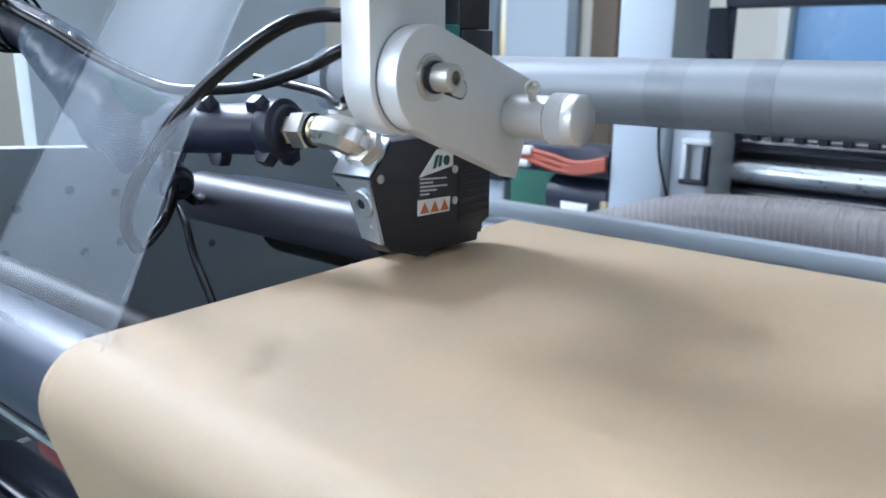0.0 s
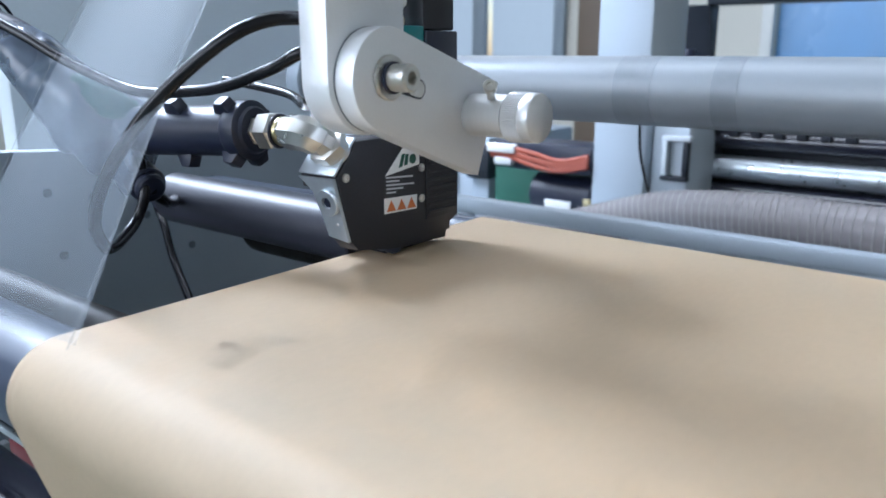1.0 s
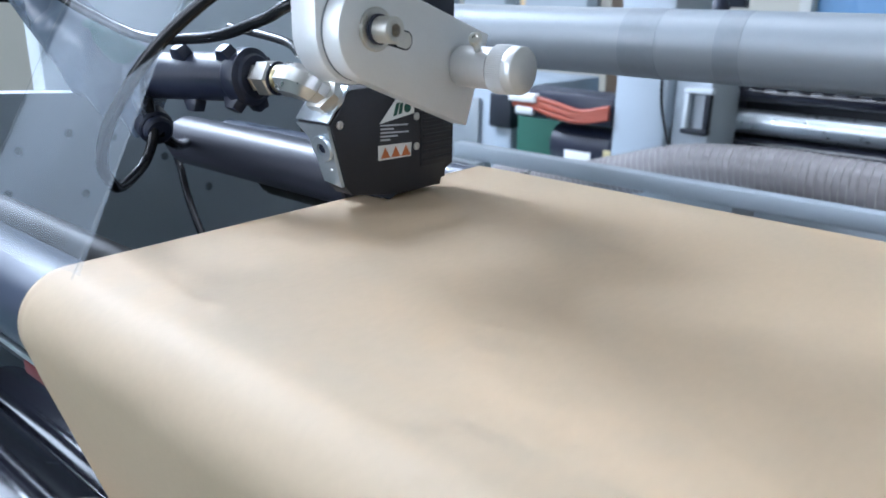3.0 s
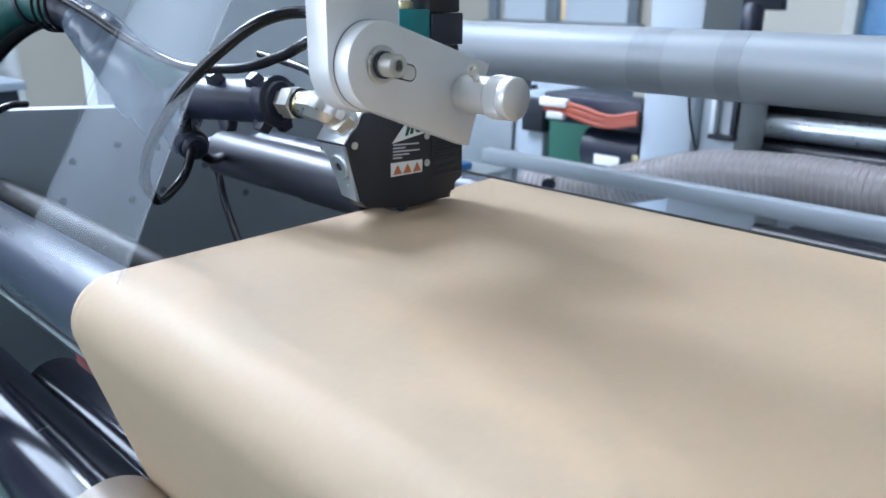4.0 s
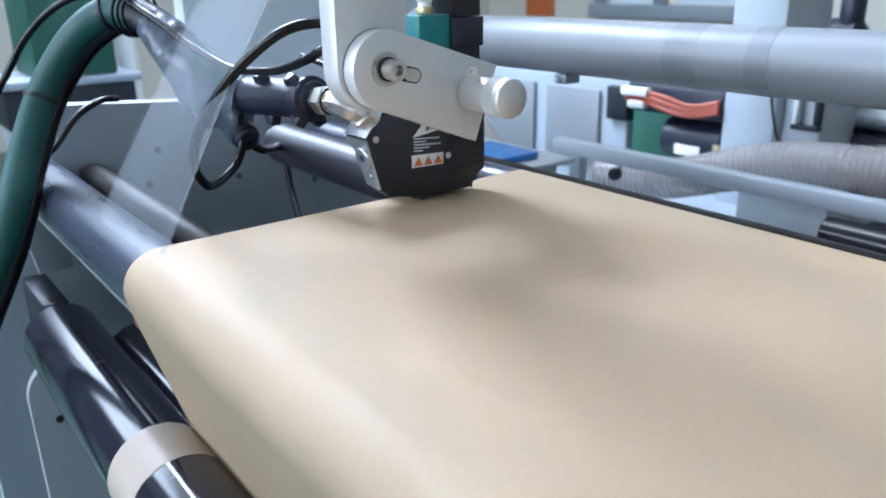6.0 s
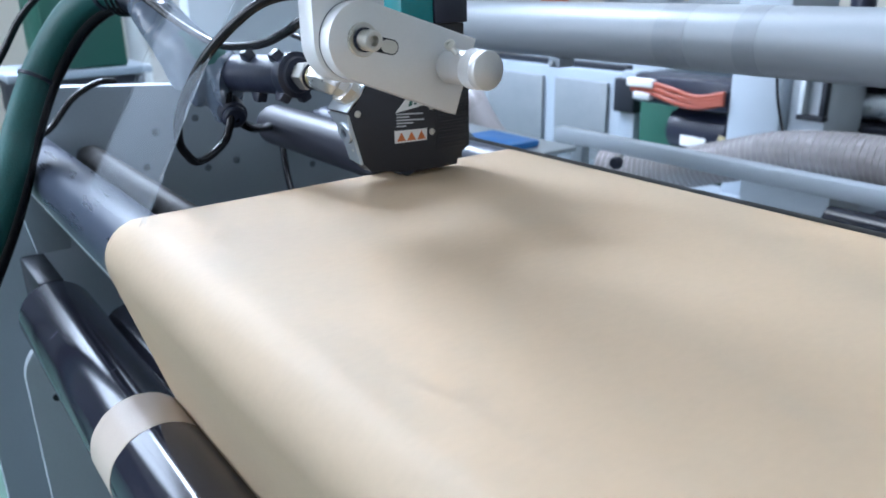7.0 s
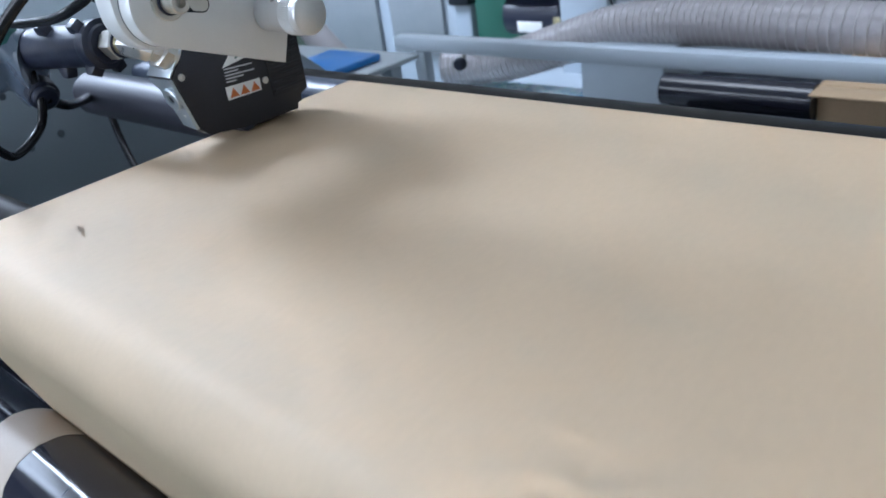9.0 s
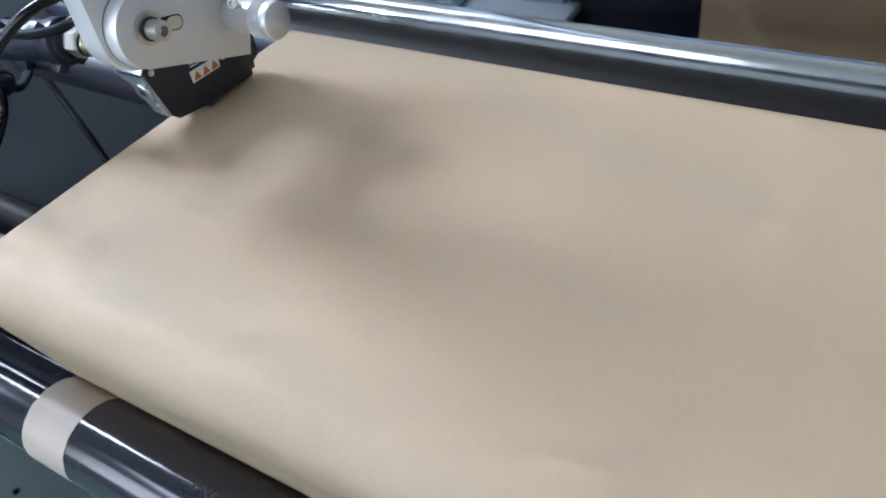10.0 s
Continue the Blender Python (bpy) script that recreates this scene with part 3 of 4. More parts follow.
part("stub", pin((-0.0330, 0.574, 0.0930), (-0.0110, 0.5765, 0.0936), 0.0078), NICKEL, ho)
part("nut", hexnut((-0.0270, 0.5752, 0.0932), (-0.0125, 0.5765, 0.0936), 0.0132), NICKEL, ho, "hexagon union nut")
part("seal_ring", pin((-0.0125, 0.5765, 0.0936), (-0.0108, 0.5767, 0.0936), 0.0118), PLASTIC_BLACK, ho, "dark seal ring")
part("thread", pin((-0.0108, 0.5765, 0.0936), (-0.0070, 0.577, 0.0937), 0.0100), BRASS, ho)
part("elbow", sweep([(-0.0085, 0.577, 0.0937), (0.002, 0.5772, 0.0937), (0.0100, 0.5774, 0.0935), (0.0165, 0.5786, 0.0922), (0.0195, 0.5825, 0.0895), (0.0200, 0.5890, 0.0850)], lambda q: 0.0100 if q < 0.10 else (0.0118 if q < 0.80 else 0.0100), 8, 8), NICKEL, ho, "forged nickel plated elbow fitting")
part("elbow_nut", hexnut((0.0200, 0.5872, 0.0868), (0.0200, 0.5935, 0.0815), 0.0138), NICKEL, ho)
part("elbow_seat", pin((0.0200, 0.5930, 0.0820), (0.0200, 0.5980, 0.0778), 0.0118), NICKEL, ho)
HOSE = [(-0.145, 0.556, 0.0885), (-0.163, 0.526, 0.111), (-0.201, 0.519, 0.133), (-0.232, 0.51, 0.151), (-0.257, 0.498, 0.163), (-0.283, 0.481, 0.165), (-0.304, 0.459, 0.15), (-0.323, 0.438, 0.123), (-0.329, 0.411, 0.081), (-0.305, 0.38, 0.027), (-0.272, 0.346, -0.040), (-0.265, 0.250, -0.249), (-0.27, 0.23, -0.55), (-0.26, 0.25, -0.97)]
part("sleeve", sweep(HOSE, 0.0165, 24, 12), GREEN_SLEEVE, ho, "green braided hose sleeve")
part("sleeve_tape", sweep([HOSE[2], HOSE[3], HOSE[4]], 0.0178, 24, 8), PLASTIC_BLACK, ho, "black tape wrap")
part("conduit", sweep([Vector(p) + Vector((0.004, 0.010, -0.013)) for p in HOSE[2:]], 0.0085, 16, 10), CABLE, ho, "thick black conduit strapped under the sleeve")
for k in (5, 8):
    d = (Vector(HOSE[k + 1]) - Vector(HOSE[k - 1])).normalized()
    part("cable_tie", lathe([(0.0168, 0), (0.0185, 0.0005), (0.0185, 0.004), (0.0168, 0.0045)], Vector(HOSE[k]), segments=24, turn=d.to_track_quat("Z", "Y").to_matrix().to_4x4()), PLASTIC_BLACK, ho, "black cable tie")


def film_wrap():
    """Film wound loosely round the hose, bulging above, with a ragged hem hanging below."""
    bm = sweep([(-0.138, 0.553, 0.090), (-0.155, 0.545, 0.094), (-0.172, 0.528, 0.106), (-0.196, 0.518, 0.123), (-0.218, 0.512, 0.141), (-0.234, 0.507, 0.152)], lambda q: 0.0186 + 0.0065 * math.sin(q * math.pi), 40, 12)
    for v in bm.verts:
        n = noise.noise(v.co * 38) * 0.007 + noise.noise(v.co * 95) * 0.0035
        low = max(0.0, min(1.0, (0.112 - v.co.z) / 0.035))
        ragged = 0.55 + 0.75 * noise.noise(Vector((v.co.x * 60, v.co.y * 60, 2.0)))
        v.co += Vector((0.25, -0.45, 0.45)) * n
        v.co.z -= 0.034 * low * max(0.15, ragged)
    return bm


part("film_wrap", film_wrap(), WRAP, ho, "crumpled bluish plastic film wrapped round the hose")

hw = thing("hanging_wire", "thin black wire holding up the green hose", "wire", (-0.262, 0.494, 0.185))
part("wire", pin((-0.262, 0.494, 0.180), (-0.250, 0.520, TOP), 0.0012, 8, 0.0003), CABLE, hw)
for k in range(3):
    part("loop", sweep([Vector((-0.262 + 0.007 * k, 0.494 + 0.003 * k, 0.163)) + 0.0215 * Vector((-0.35 * math.cos(a), 0.94 * math.cos(a), math.sin(a))) for a in [2 * math.pi * q / 14 for q in range(15)]], 0.0014, 8, 3), CABLE, hw)

# ---- cables ----


def cable(points, r, label, name="cable"):
    ob = part(name, sweep(points, r, 14, 10), CABLE)
    return tagged(ob, label, "cable", "black cables")


cable([(0.055, 0.60, 0.150), (0.062, 0.545, 0.1625), (0.050, 0.512, 0.160), (0.026, 0.490, 0.140), (-0.005, 0.474, 0.110), (-0.040, 0.466, 0.072), (-0.066, 0.470, 0.042), (-0.085, 0.484, 0.022), (-0.098, 0.495, 0.015), (-0.116, 0.514, 0.015), (-0.132, 0.536, 0.024), (-0.130, 0.543, 0.044), (-0.142, 0.548, 0.070), (-0.160, 0.545, 0.085)], 0.0040, "glossy black cable hanging in a loop below the hose")
cable([(0.060, 0.60, 0.135), (0.066, 0.540, 0.146), (0.040, 0.530, 0.136), (0.000, 0.530, 0.126), (-0.040, 0.530, 0.121), (-0.10, 0.525, 0.120), (-0.16, 0.512, 0.138), (-0.20, 0.502, 0.156), (-0.240, 0.492, 0.172), (-0.262, 0.482, 0.184), (-0.283, 0.465, 0.1845), (-0.310, 0.438, 0.173), (-0.335, 0.412, 0.147), (-0.356, 0.392, 0.113), (-0.37, 0.355, 0.045), (-0.38, 0.31, -0.1), (-0.38, 0.28, -0.4), (-0.38, 0.26, -0.99)], 0.0038, "black signal cable arching over the green hose")
cable([(0.05, 0.62, 0.10), (0.045, 0.56, 0.118), (0.02, 0.572, 0.112), (-0.02, 0.59, 0.118), (-0.10, 0.60, 0.125)], 0.0032, "short black cable behind the bracket")
cable([(-0.455, 0.74, -0.02), (-0.40, 0.72, -0.05), (-0.37, 0.71, -0.085), (-0.30, 0.69, -0.14), (-0.26, 0.68, -0.2)], 0.0045, "black cable running down inside the frame")
cable([(-0.452, 0.52, 0.055), (-0.44, 0.496, 0.056), (-0.426, 0.462, 0.042), (-0.397, 0.425, 0.013), (-0.372, 0.395, 0.006), (-0.36, 0.37, 0.0)], 0.0040, "black cable crossing the edge of the side frame")
co = thing("cable_connector", "black round cable connector plug below the hose", "connector", (-0.15, 0.565, 0.062))
part("plug", pin((-0.128, 0.548, 0.0450), (-0.200, 0.560, 0.0700), 0.0115, 28, 0.002), PLASTIC_BLACK, co)
part("collar", pin((-0.134, 0.549, 0.0470), (-0.150, 0.5517, 0.0527), 0.0140, 20, 0.0015), PLASTIC_BLACK, co)
part("collar", pin((-0.170, 0.555, 0.0596), (-0.178, 0.5563, 0.0624), 0.0135, 20, 0.0015), PLASTIC_BLACK, co)
part("lead", sweep([(-0.131, 0.5485, 0.0455), (-0.150, 0.572, 0.030), (-0.205, 0.615, 0.018), (-0.258, 0.6454, 0.011)], 0.0048, 14, 8), CABLE, co, "black lead from plug to roller end")
part("end_cap", lathe([(0.012, 0), (0.0165, 0.003), (0.0165, 0.014), (0.012, 0.017)], (-0.272, 0.6454, 0.011), "x", 32), PLASTIC_BLACK, co, "black cap on the roller end")

# ---- clear film draped in front of the hose ----


def film_sheet():
    bm = bmesh.new()
    nu, nv = 14, 22
    g = []
    for i in range(nu + 1):
        row = []
        for j in range(nv + 1):
            u, v = i / nu, j / nv
            z = 0.62 - 0.622 * v
            right = Vector((0.022 - 0.10 * z, 0.403 + 0.66 * z, z))
            left = Vector((-0.132 - 0.05 * z, 0.401 + 0.66 * z, z))
            p = left.lerp(right, u)
            p.y += 0.004 * math.sin(u * 5 + v * 9) + 0.002 * math.sin(u * 13 - v * 17)
            row.append(bm.verts.new(p))
        g.append(row)
    for a, b in zip(g, g[1:]):
        for k in range(nv):
            bm.faces.new((a[k], b[k], b[k + 1], a[k + 1]))
    return bm


film = thing("clear_film", "clear plastic film sheet hanging before the hose", "plastic film", (-0.06, 0.40, 0.0))
fs = part("sheet", film_sheet(), FILM, film, "", 80)
fs.visible_shadow = False


def film_edge(x0, kx, r):
    pts = []
    for j in range(12):
        z = 0.62 - 0.622 * j / 11
        pts.append((x0 + kx * z, 0.4015 + 0.66 * z + 0.003 * math.sin(j * 1.3), z))
    bm = sweep(pts, r, 8, 6)
    return bm


part("folded_edge", film_edge(0.022, -0.10, 0.0007), FILM_EDGE, film, "whitish folded edge of the film").visible_shadow = False
part("folded_edge", film_edge(-0.132, -0.05, 0.0005), FILM_EDGE, film, "whitish folded edge of the film").visible_shadow = False

# ---- machine behind ----
ra = thing("guard_rail", "pale blue steel guard rail behind the rollers", "rail", (-0.55, 1.42, -0.14))
part("rail_bar", box(-0.55, 1.6, 1.405, 1.435, -0.158, -0.128, 0.006), PALE_PAINT, ra)
part("rail_bracket", box(-0.50, -0.47, 1.408, 1.432, -0.34, -0.159, 0.003), PALE_PAINT, ra)

ps = thing("machine_post", "pale grey painted machine upright", "post", (-0.39, 1.95, FLOOR))
part("column", box(-0.468, -0.335, 1.90, 2.10, FLOOR, 1.9, 0.008), PALE_PAINT, ps)
part("side_cover", box(-0.333, -0.245, 1.93, 2.10, FLOOR, -0.02, 0.006), PALE_PAINT, ps)

bx = thing("cable_tray", "black cable tray with orange cables and white connector", "cable tray", (-0.6, 1.95, -0.15))
part("tray", box(-0.76, -0.470, 1.905, 2.02, -0.150, -0.078, 0.01), PLASTIC_BLACK, bx)
for k in range(4):
    z = -0.105 - 0.008 * k
    part("wire", sweep([(-0.76, 1.90, z + 0.012), (-0.70, 1.893, z + 0.010), (-0.62, 1.888, z - 0.006 * (k % 2)), (-0.55, 1.890, z - 0.012), (-0.475, 1.893, z + 0.004)], 0.0062, 10, 6), CABLE_RED, bx, "orange insulated wire")
part("plug", box(-0.765, -0.680, 1.880, 1.904, -0.108, -0.086, 0.005), WHITE, bx, "white connector plug")
part("plug", box(-0.745, -0.690, 1.884, 1.906, -0.140, -0.120, 0.005), ALU, bx, "grey connector plug")
hc = thing("hanging_cable", "thin black cable hanging down the machine upright", "cable", (-0.34, 1.89, -0.17))
part("cord", sweep([(-0.352, 1.897, 0.06), (-0.349, 1.893, -0.02), (-0.343, 1.890, -0.075), (-0.328, 1.888, -0.13), (-0.308, 1.886, -0.176), (-0.27, 1.884, -0.186)], 0.0032, 10, 8), CABLE, hc)
sb = thing("sensor_bracket", "pale steel sensor bracket bolted to the machine upright", "bracket", (-0.265, 1.91, -0.12))
part("bracket_plate", box(-0.300, -0.235, 1.905, 1.928, -0.050, -0.038, 0.002), UPPER_PAINT, sb)
for bx_ in (-0.298, -0.250):
    part("bracket_bar", box(bx_, bx_ + 0.012, 1.905, 1.925, -0.128, -0.051, 0.002), UPPER_PAINT if bx_ < -0.27 else GREY_DARK, sb)
part("bracket_foot", box(-0.300, -0.238, 1.905, 1.928, -0.140, -0.129, 0.002), GREY_DARK, sb)
mo = thing("drive_motor", "black drive motor with white type plate", "motor", (-0.56, 1.95, -0.21))
part("housing", lathe([(0.040, 0), (0.052, 0.008), (0.052, 0.175), (0.044, 0.185)], (-0.655, 1.96, -0.212), "x", 32), PLASTIC_BLACK, mo)
part("type_plate", box(-0.60, -0.525, 1.9050, 1.9075, -0.245, -0.218, 0.001), WHITE, mo, "white type plate")
part("knob", box(-0.490, -0.470, 1.902, 1.912, -0.238, -0.205, 0.004), BRASS, mo, "yellow knob")

gp = thing("green_cabinet", "dark green machine cabinet", "cabinet", (-0.74, 2.05, FLOOR))
part("cabinet_body", box(-0.86, -0.62, 2.06, 2.30, FLOOR, -0.170, 0.006), GREEN_PAINT, gp)

pm = thing("pale_machine", "pale blue-grey machine housing with drawers", "machine", (-1.25, 2.3, FLOOR))
part("housing", box(-1.75, -1.02, 2.20, 2.8, FLOOR, -0.125, 0.01), FRAME_PAINT, pm)
part("panel", box(-1.34, -1.10, 2.185, 2.20, -0.42, -0.16, 0.006), BAND_PAINT, pm)
part("panel", box(-1.70, -1.40, 2.185, 2.20, -0.42, -0.16, 0.006), BAND_PAINT, pm)
part("top_rail", box(-1.72, -1.05, 2.22, 2.25, -0.1245, -0.105, 0.004), GREY_DARK, pm)
st = thing("steel_stand", "grey steel control stand", "stand", (-0.93, 2.1, FLOOR))
part("stand_post", box(-0.955, -0.895, 2.08, 2.14, FLOOR, -0.10, 0.006), FRAME_PAINT, st)
part("stand_head", box(-0.965, -0.885, 2.06, 2.15, -0.22, -0.12, 0.008), GREY_DARK, st)

rk = thing("roll_unit", "black roller unit with bright steel rollers", "machine unit", (0.2, 2.15, -0.1))
part("unit_frame", box(-0.30, -0.265, 2.05, 2.30, -0.25, -0.005, 0.004), PLASTIC_BLACK, rk)
part("unit_beam", box(-0.265, 1.3, 2.20, 2.30, -0.25, -0.01, 0.004), GREY_DARK, rk)
part("bright_roller", rod(0.029, -0.265, 1.3, 2.12, -0.128, segments=40), ZINC, rk, "bright steel roller")
part("dark_roller", rod(0.024, -0.265, 1.3, 2.12, -0.058, segments=40), BLACK_ROLL, rk, "black roller")
part("dark_roller", rod(0.026, -0.265, 1.3, 2.11, -0.190, segments=40), BLACK_ROLL, rk, "black roller")
for k in range(7):
    part("adjuster", box(-0.262 + k * 0.05, -0.240 + k * 0.05, 2.085, 2.105, -0.05, -0.028, 0.003), GREY_DARK, rk)
rs = thing("roll_unit_stand", "pale grey machine body under the roller unit", "machine body", (0.5, 2.2, FLOOR))
part("stand_body", box(-0.30, 1.4, 2.08, 2.45, FLOOR, -0.26, 0.01), PALE_PAINT, rs)

# ribbed suction duct
du = thing("suction_duct", "translucent ribbed suction duct lying across the machine", "duct", (0.0, 1.7, -0.2))
DP = [(1.3, 1.66, -0.165), (0.6, 1.68, -0.160), (0.15, 1.70, -0.155), (-0.05, 1.70, -0.155), (-0.20, 1.70, -0.170), (-0.32, 1.68, -0.205), (-0.44, 1.66, -0.24), (-0.60, 1.62, -0.26)]
part("skin", sweep(DP, 0.044, 24, 12), DUCT, du)
dpath = smooth_path(DP, 40)
last = dpath[0]
for i in range(1, len(dpath) - 1):
    if (dpath[i] - last).length > 0.0115 and dpath[i].x < 0.75:
        last = dpath[i]
        d = (dpath[i + 1] - dpath[i - 1]).normalized()
        m = Matrix.Translation(dpath[i]) @ d.to_track_quat("Z", "Y").to_matrix().to_4x4()
        ring = bmesh.new()
        pts = [(m @ Vector((0.0445 * math.cos(a), 0.0445 * math.sin(a), 0))) for a in [2 * math.pi * k / 24 for k in range(25)]]
        for q, (p0, p1) in enumerate(zip(pts, pts[1:])):
            pin(p0, p1, 0.0009, 5, 0.0002, into=ring)
        part("rib", ring, DUCT_RIB, du)
du2 = tagged(part("air_duct", sweep([(-1.15, 1.60, 0.02), (-0.98, 1.52, -0.10), (-0.86, 1.48, -0.18), (-0.70, 1.45, -0.25), (-0.5, 1.45, -0.32)], 0.035, 20, 8), DUCT), "beige flexible air duct sloping down behind the web", "duct")

# table and clutter under the rail
tb = thing("machine_table", "pale steel machine table behind the rollers", "table", (0.0, 1.5, FLOOR))
part("table_top", box(-0.75, -0.02, 1.15, 1.95, -0.36, -0.34, 0.004), PALE_PAINT, tb)
part("table_body", box(-0.70, -0.06, 1.20, 1.95, FLOOR, -0.36, 0.006), FRAME_PAINT, tb)
bb = tagged(part("blue_bag", box(-0.58, -0.25, 1.50, 1.70, -0.339, -0.30, 0.018), PRINT), "white and blue printed plastic bag on the machine table", "bag")
bf = tagged(part("blue_folder", box(-0.60, -0.46, 1.15, 1.28, -0.139, -0.125, 0.004), BLUE), "blue plastic folder on a shelf", "folder")
sh = thing("shelf", "pale steel shelf behind the chrome roller", "shelf", (-0.6, 1.2, -0.15))
part("shelf_plate", box(-0.95, -0.42, 1.10, 1.34, -0.150, -0.140, 0.003), PALE_PAINT, sh)
part("shelf_leg", box(-0.93, -0.90, 1.12, 1.15, FLOOR, -0.150, 0.003), PALE_PAINT, sh)
part("shelf_leg", box(-0.47, -0.44, 1.28, 1.31, FLOOR, -0.150, 0.003), PALE_PAINT, sh)
wp = thing("white_post", "white painted square post beside the cardboard boxes", "post", (-0.14, 1.62, FLOOR))
part("post_body", box(-0.228, -0.048, 1.60, 1.72, FLOOR, -0.19, 0.006), PALE_PAINT, wp)
dm = thing("dark_unit", "black machine unit behind the chrome roller", "machine unit", (0.09, 1.65, FLOOR))
part("unit_body", box(-0.046, 0.224, 1.62, 1.80, FLOOR, -0.27, 0.006), PLASTIC_BLACK, dm)
part("unit_roller", rod(0.03, -0.046, 0.224, 1.60, -0.255, segments=32), BLACK_ROLL, dm)
cb = thing("cardboard_box", "brown cardboard box standing behind the rollers", "box", (0.5, 1.75, FLOOR))
part("carton", box(0.226, 0.85, 1.60, 1.95, FLOOR, -0.225, 0.003), CARD, cb)
part("carton_flap", box(0.226, 0.85, 1.55, 1.60, -0.232, -0.228, 0.001), CARD, cb)

# ---- far background ----
wn = thing("window_1", "grey framed factory window in the cream wall", "window", (-3.7, 5.97, 0), kind="structure")
for x0, x1 in ((-4.36, -3.80), (-3.67, -2.98)):
    part("pane", box(x0, x1, 6.06, 6.075, -0.06, 1.6), DAY_GLOW, wn)
for x0, x1 in ((-4.46, -4.36), (-3.80, -3.67), (-2.98, -2.88)):
    part("mullion", box(x0, x1, 5.93, 5.998, -0.06, 1.6, 0.01), FRAME_PAINT, wn)
part("window_sill", box(-4.5, -2.84, 5.90, 5.998, -0.18, -0.062, 0.01), FRAME_PAINT, wn)
part("window_head", box(-4.5, -2.84, 5.93, 5.998, 1.602, 1.70, 0.01), FRAME_PAINT, wn)
wn2 = thing("window_2", "blue tinted factory window with pale frame", "window", (-0.6, 5.97, 0), kind="structure")
part("pane", box(-1.25, 0.6, 6.06, 6.075, -0.5, 1.6), BLUE_PALE, wn2)
part("mullion", box(-1.33, -1.25, 5.93, 5.998, -0.58, 1.68, 0.01), WHITE, wn2)
part("mullion", box(0.6, 0.68, 5.93, 5.998, -0.58, 1.68, 0.01), WHITE, wn2)
tagged(part("wall_poster", box(-5.40, -5.02, 5.975, 5.995, -0.19, 0.35), ORANGE), "orange notice board on the cream wall", "poster")
tagged(part("door_1", box(-2.71, -2.49, 5.85, 5.995, FLOOR, 1.6, 0.01), BROWN), "dark brown narrow door panel in the wall", "door", "", "structure")
bt = thing("cross_beam", "dark grey overhead machine beam", "beam", (0.5, 3.0, 0.35))
part("beam_body", box(-0.63, 2.5, 3.0, 3.12, 0.300, 0.42, 0.008), GREY_DARK, bt)
part("gusset", prism([(3.0, 0.30), (3.1, 0.30), (3.1, 0.12), (3.06, 0.12)], -0.76, -0.62, 0.002), GREY_DARK, bt)
gb = thing("gear_unit", "black gear unit on a machine upright", "gear unit", (-0.56, 2.6, 0))
part("gear_case", lathe([(0.03, 0), (0.04, 0.01), (0.04, 0.09), (0.02, 0.11)], (-0.60, 2.62, 0.02), "x", 24), GREY_DARK, gb)
part("gear_motor", lathe([(0.03, 0), (0.034, 0.01), (0.034, 0.10), (0.02, 0.12)], (-0.535, 2.62, 0.03), "z", 24), PLASTIC_BLACK, gb)
part("gear_post", box(-0.58, -0.50, 2.58, 2.66, FLOOR, 0.0, 0.004), PALE_PAINT, gb)

# left background
up = thing("upper_panel", "pale grey machine cover panel behind the hose", "machine panel", (-0.95, 1.2, 0.1))
part("panel_body", prism([(0.80, -0.2), (0.80, 1.0), (1.45, 1.0), (1.45, -0.2)], -1.0, -0.95, 0.004), UPPER_PAINT, up)
part("panel_foot", box(-1.0, -0.95, 0.85, 1.4, FLOOR, -0.2, 0.004), FRAME_PAINT, up)
gm = thing("green_machine", "dark green machine box on a black stand", "machine", (-2.15, 0.8, FLOOR))
part("machine_body", box(-2.3, -2.0, 0.72, 0.955, -0.075, 0.42, 0.01), GREEN_PAINT, gm)
part("machine_ledge", box(-2.32, -1.98, 0.60, 1.02, -0.100, -0.076, 0.004), FRAME_PAINT, gm, "pale steel ledge")
part("machine_base", box(-2.3, -2.0, 0.62, 1.00, -0.22, -0.101, 0.004), GREY_DARK, gm)
part("stand_panel", box(-2.28, -2.02, 0.64, 0.98, FLOOR, -0.221, 0.004), FRAME_PAINT, gm)
gw = tagged(part("white_pipe", pin((-2.25, 1.06, FLOOR), (-2.25, 1.06, 1.6), 0.035, 20), WHITE), "white vertical pipe beside the green machine", "pipe")

# housings, diffusers and hangers of the added, unseen light panels
for m, size, watts, tint in PANELS:
    h = size / 2
    pn = thing("added_panel", "white light panel with glowing diffuser, added out of view as key or fill", "ceiling light", m.translation, "hanging light panels")
    part("housing", box(-h - 0.05, h + 0.05, -h - 0.05, h + 0.05, 0.03, 0.08, 0.006, m=m), WHITE, pn)
    part("diffuser", box(-h, h, -h, h, 0.010, 0.029, 0.003, m=m), PANEL_GLOW, pn)
    for hx in (-0.7, 0.7):
        foot = m @ Vector((hx * h, 0, 0.08))
        part("hanger", pin(foot, (foot.x, foot.y, TOP), 0.006, 8), GREY_DARK, pn)
# unseen window band behind the camera, added to carry the fill light
wn3 = thing("south_fill_window", "wide unseen window band added in the wall for fill light", "window", (-1.0, -3.97, 0), kind="structure")
for k in range(4):
    part("pane", box(-4.0 + k * 1.5, -2.56 + k * 1.5, -4.10, -4.085, 0.1, 2.3), SKY_PANE, wn3)
for k in range(5):
    part("mullion", box(-4.06 + k * 1.5, -4.0 + k * 1.5, -3.998, -3.94, 0.04, 2.36, 0.01), FRAME_PAINT, wn3)
cf = thing("carton", "brown cardboard carton on the factory floor", "box", (-1.9, 0.5, FLOOR))
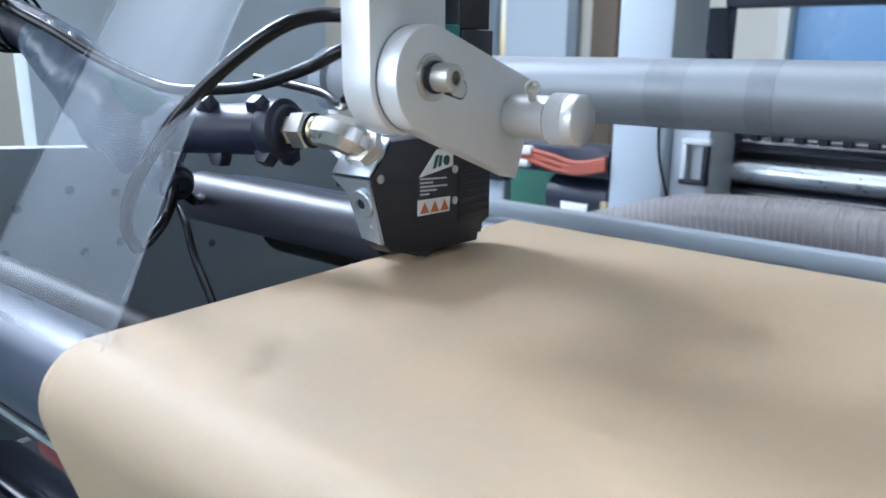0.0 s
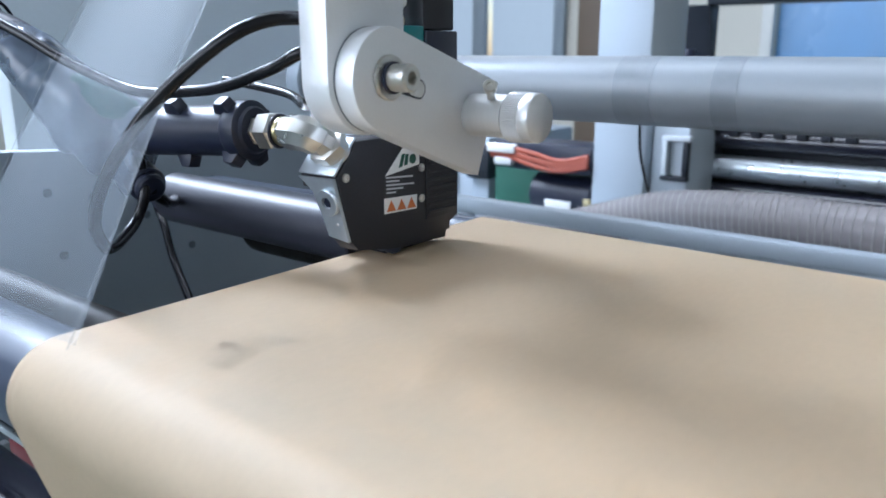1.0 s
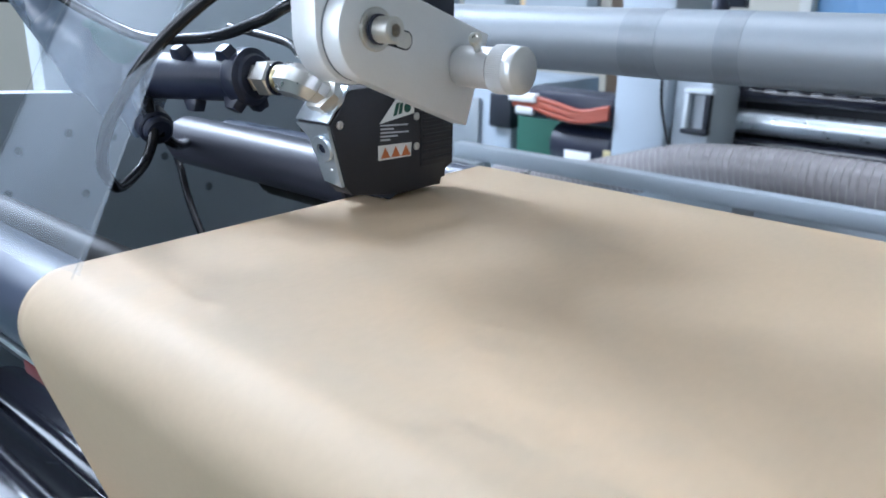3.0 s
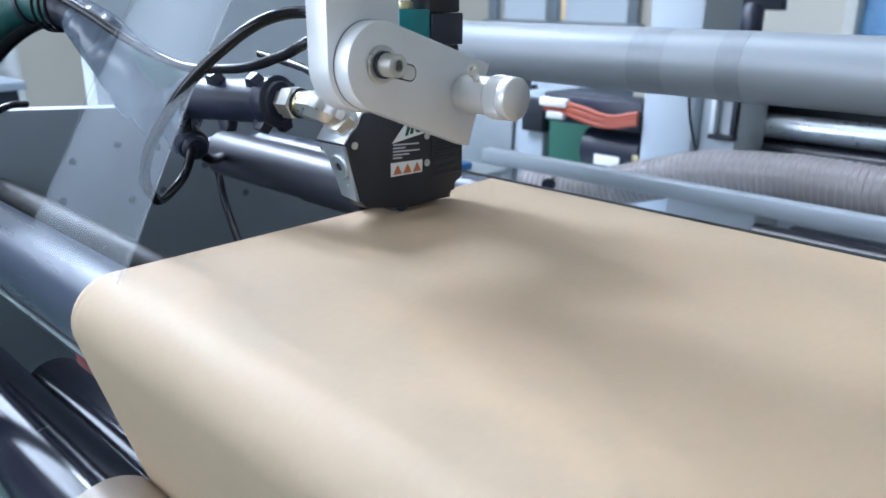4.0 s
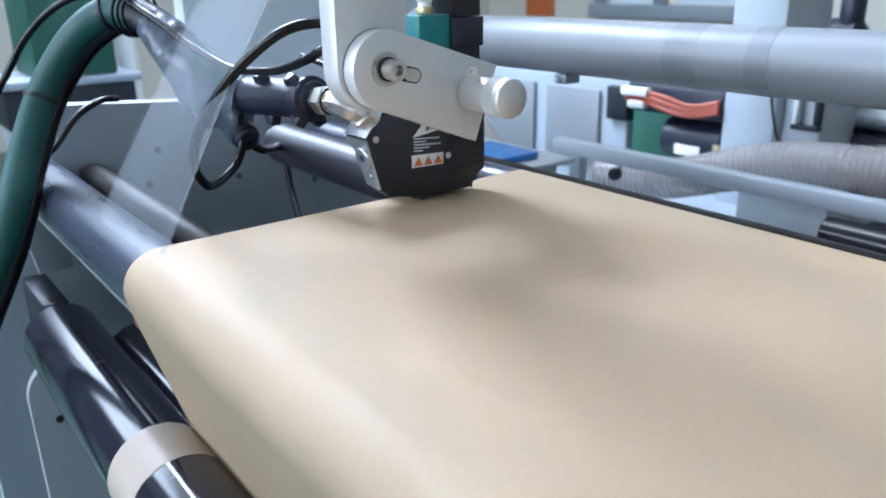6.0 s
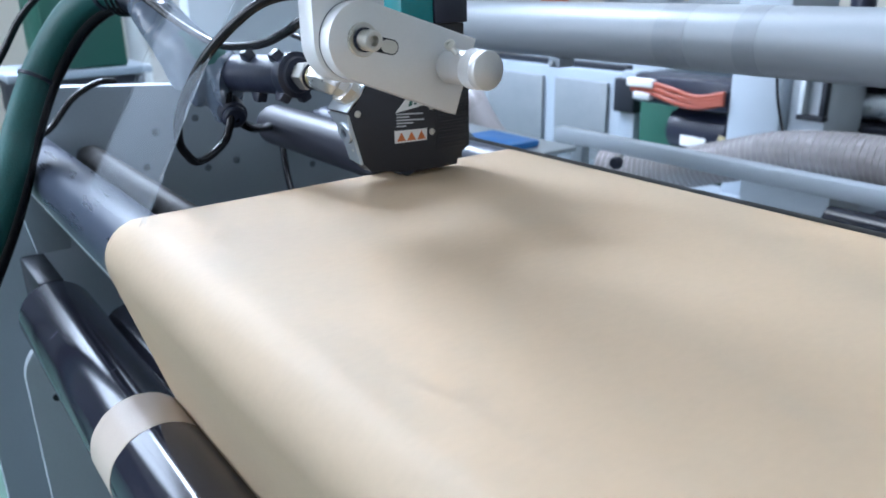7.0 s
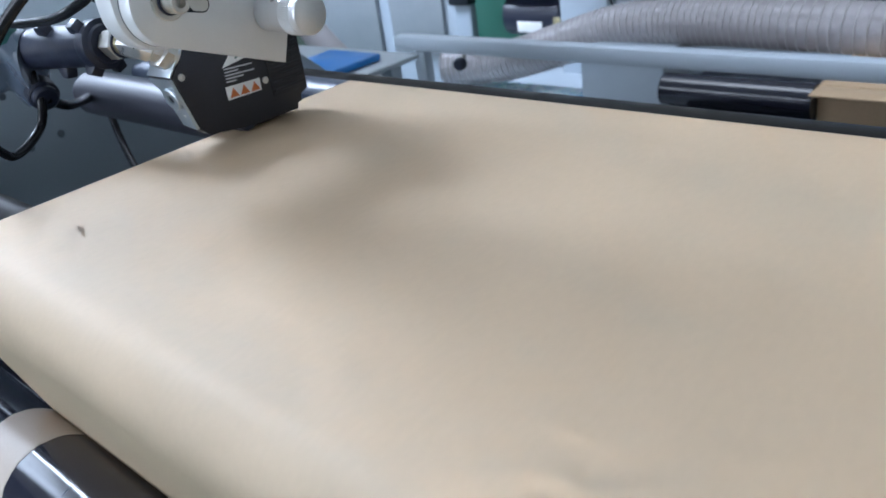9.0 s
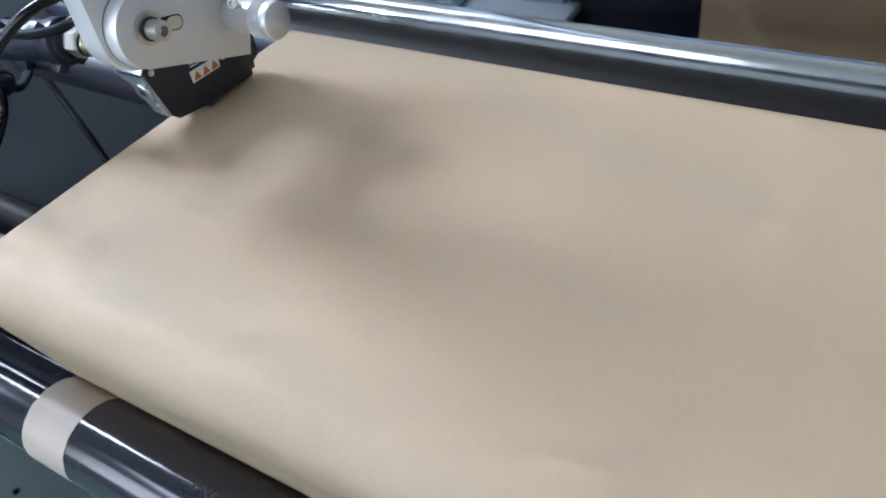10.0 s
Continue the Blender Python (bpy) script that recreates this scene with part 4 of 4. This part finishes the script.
part("carton_body", box(-2.2, -1.7, 0.25, 0.75, FLOOR, FLOOR + 0.35, 0.004), CARD, cf)
part("carton_tape", box(-2.2, -1.7, 0.47, 0.53, FLOOR + 0.3505, FLOOR + 0.352), TAPE, cf, "pale packing tape")
ck = thing("clamp_knob", "black plastic clamp knob fixed below the guard rail", "knob", (-0.367, 1.40, -0.172))
part("grip", lathe([(0.006, 0), (0.012, 0.003), (0.013, 0.012), (0.010, 0.018)], (-0.367, 1.404, -0.172), segments=18, turn=Matrix.Rotation(radians(90), 4, "X")), PLASTIC_BLACK, ck)
part("stem", box(-0.371, -0.363, 1.400, 1.412, -0.182, -0.158, 0.001), NICKEL, ck)


def side_window(name, label, y0, nx, dy, z0, nz, dz):
    """A framed window in the side wall: nx panes of width dy, nz of height dz."""
    y1, z1 = y0 + nx * dy, z0 + nz * dz
    ob = thing(name, label, "window", (-5.97, (y0 + y1) / 2, z0), kind="structure")
    for ky in range(nx):
        for kz in range(nz):
            part("pane", box(-6.10, -6.085, y0 + ky * dy + 0.02, y0 + (ky + 1) * dy - 0.02, z0 + kz * dz + 0.02, z0 + (kz + 1) * dz - 0.02), SKY_PANE, ob)
    for ky in range(nx + 1):
        part("mullion", box(-6.12, -5.96, y0 + ky * dy - 0.03, y0 + ky * dy + 0.03, z0, z1, 0.008), FRAME_PAINT, ob)
    for kz in range(1, nz):
        part("transom", box(-6.11, -6.05, y0, y1, z0 + kz * dz - 0.025, z0 + kz * dz + 0.025, 0.006), FRAME_PAINT, ob)
    part("window_sill", box(-6.14, -5.92, y0 - 0.05, y1 + 0.05, z0 - 0.05, z0 - 0.003, 0.008), FRAME_PAINT, ob)


side_window("window_4", "tall daylight window in the side wall", 1.20, 2, 0.90, 2.50, 4, 1.185)
side_window("window_5", "wide daylight window in the side wall", -2.31, 3, 1.09, 2.30, 2, 0.9)


def motions():
    """The web runs at 0.2 m/s and turns the rollers that it wraps."""
    for ob, at, radius, way in ((lower, (-0.33, 0.3856, -0.1914), 0.041, 1), (guide, (-0.44, 0.4105, -0.0305), 0.030, -1), (turning, (-0.40, 0.792, -0.0205), 0.020, -1)):
        walk(ob, [(t / 10, Matrix.Translation(at) @ Matrix.Rotation(way * 0.2 / radius * t / 10, 4, "X")) for t in range(101)])


motions()
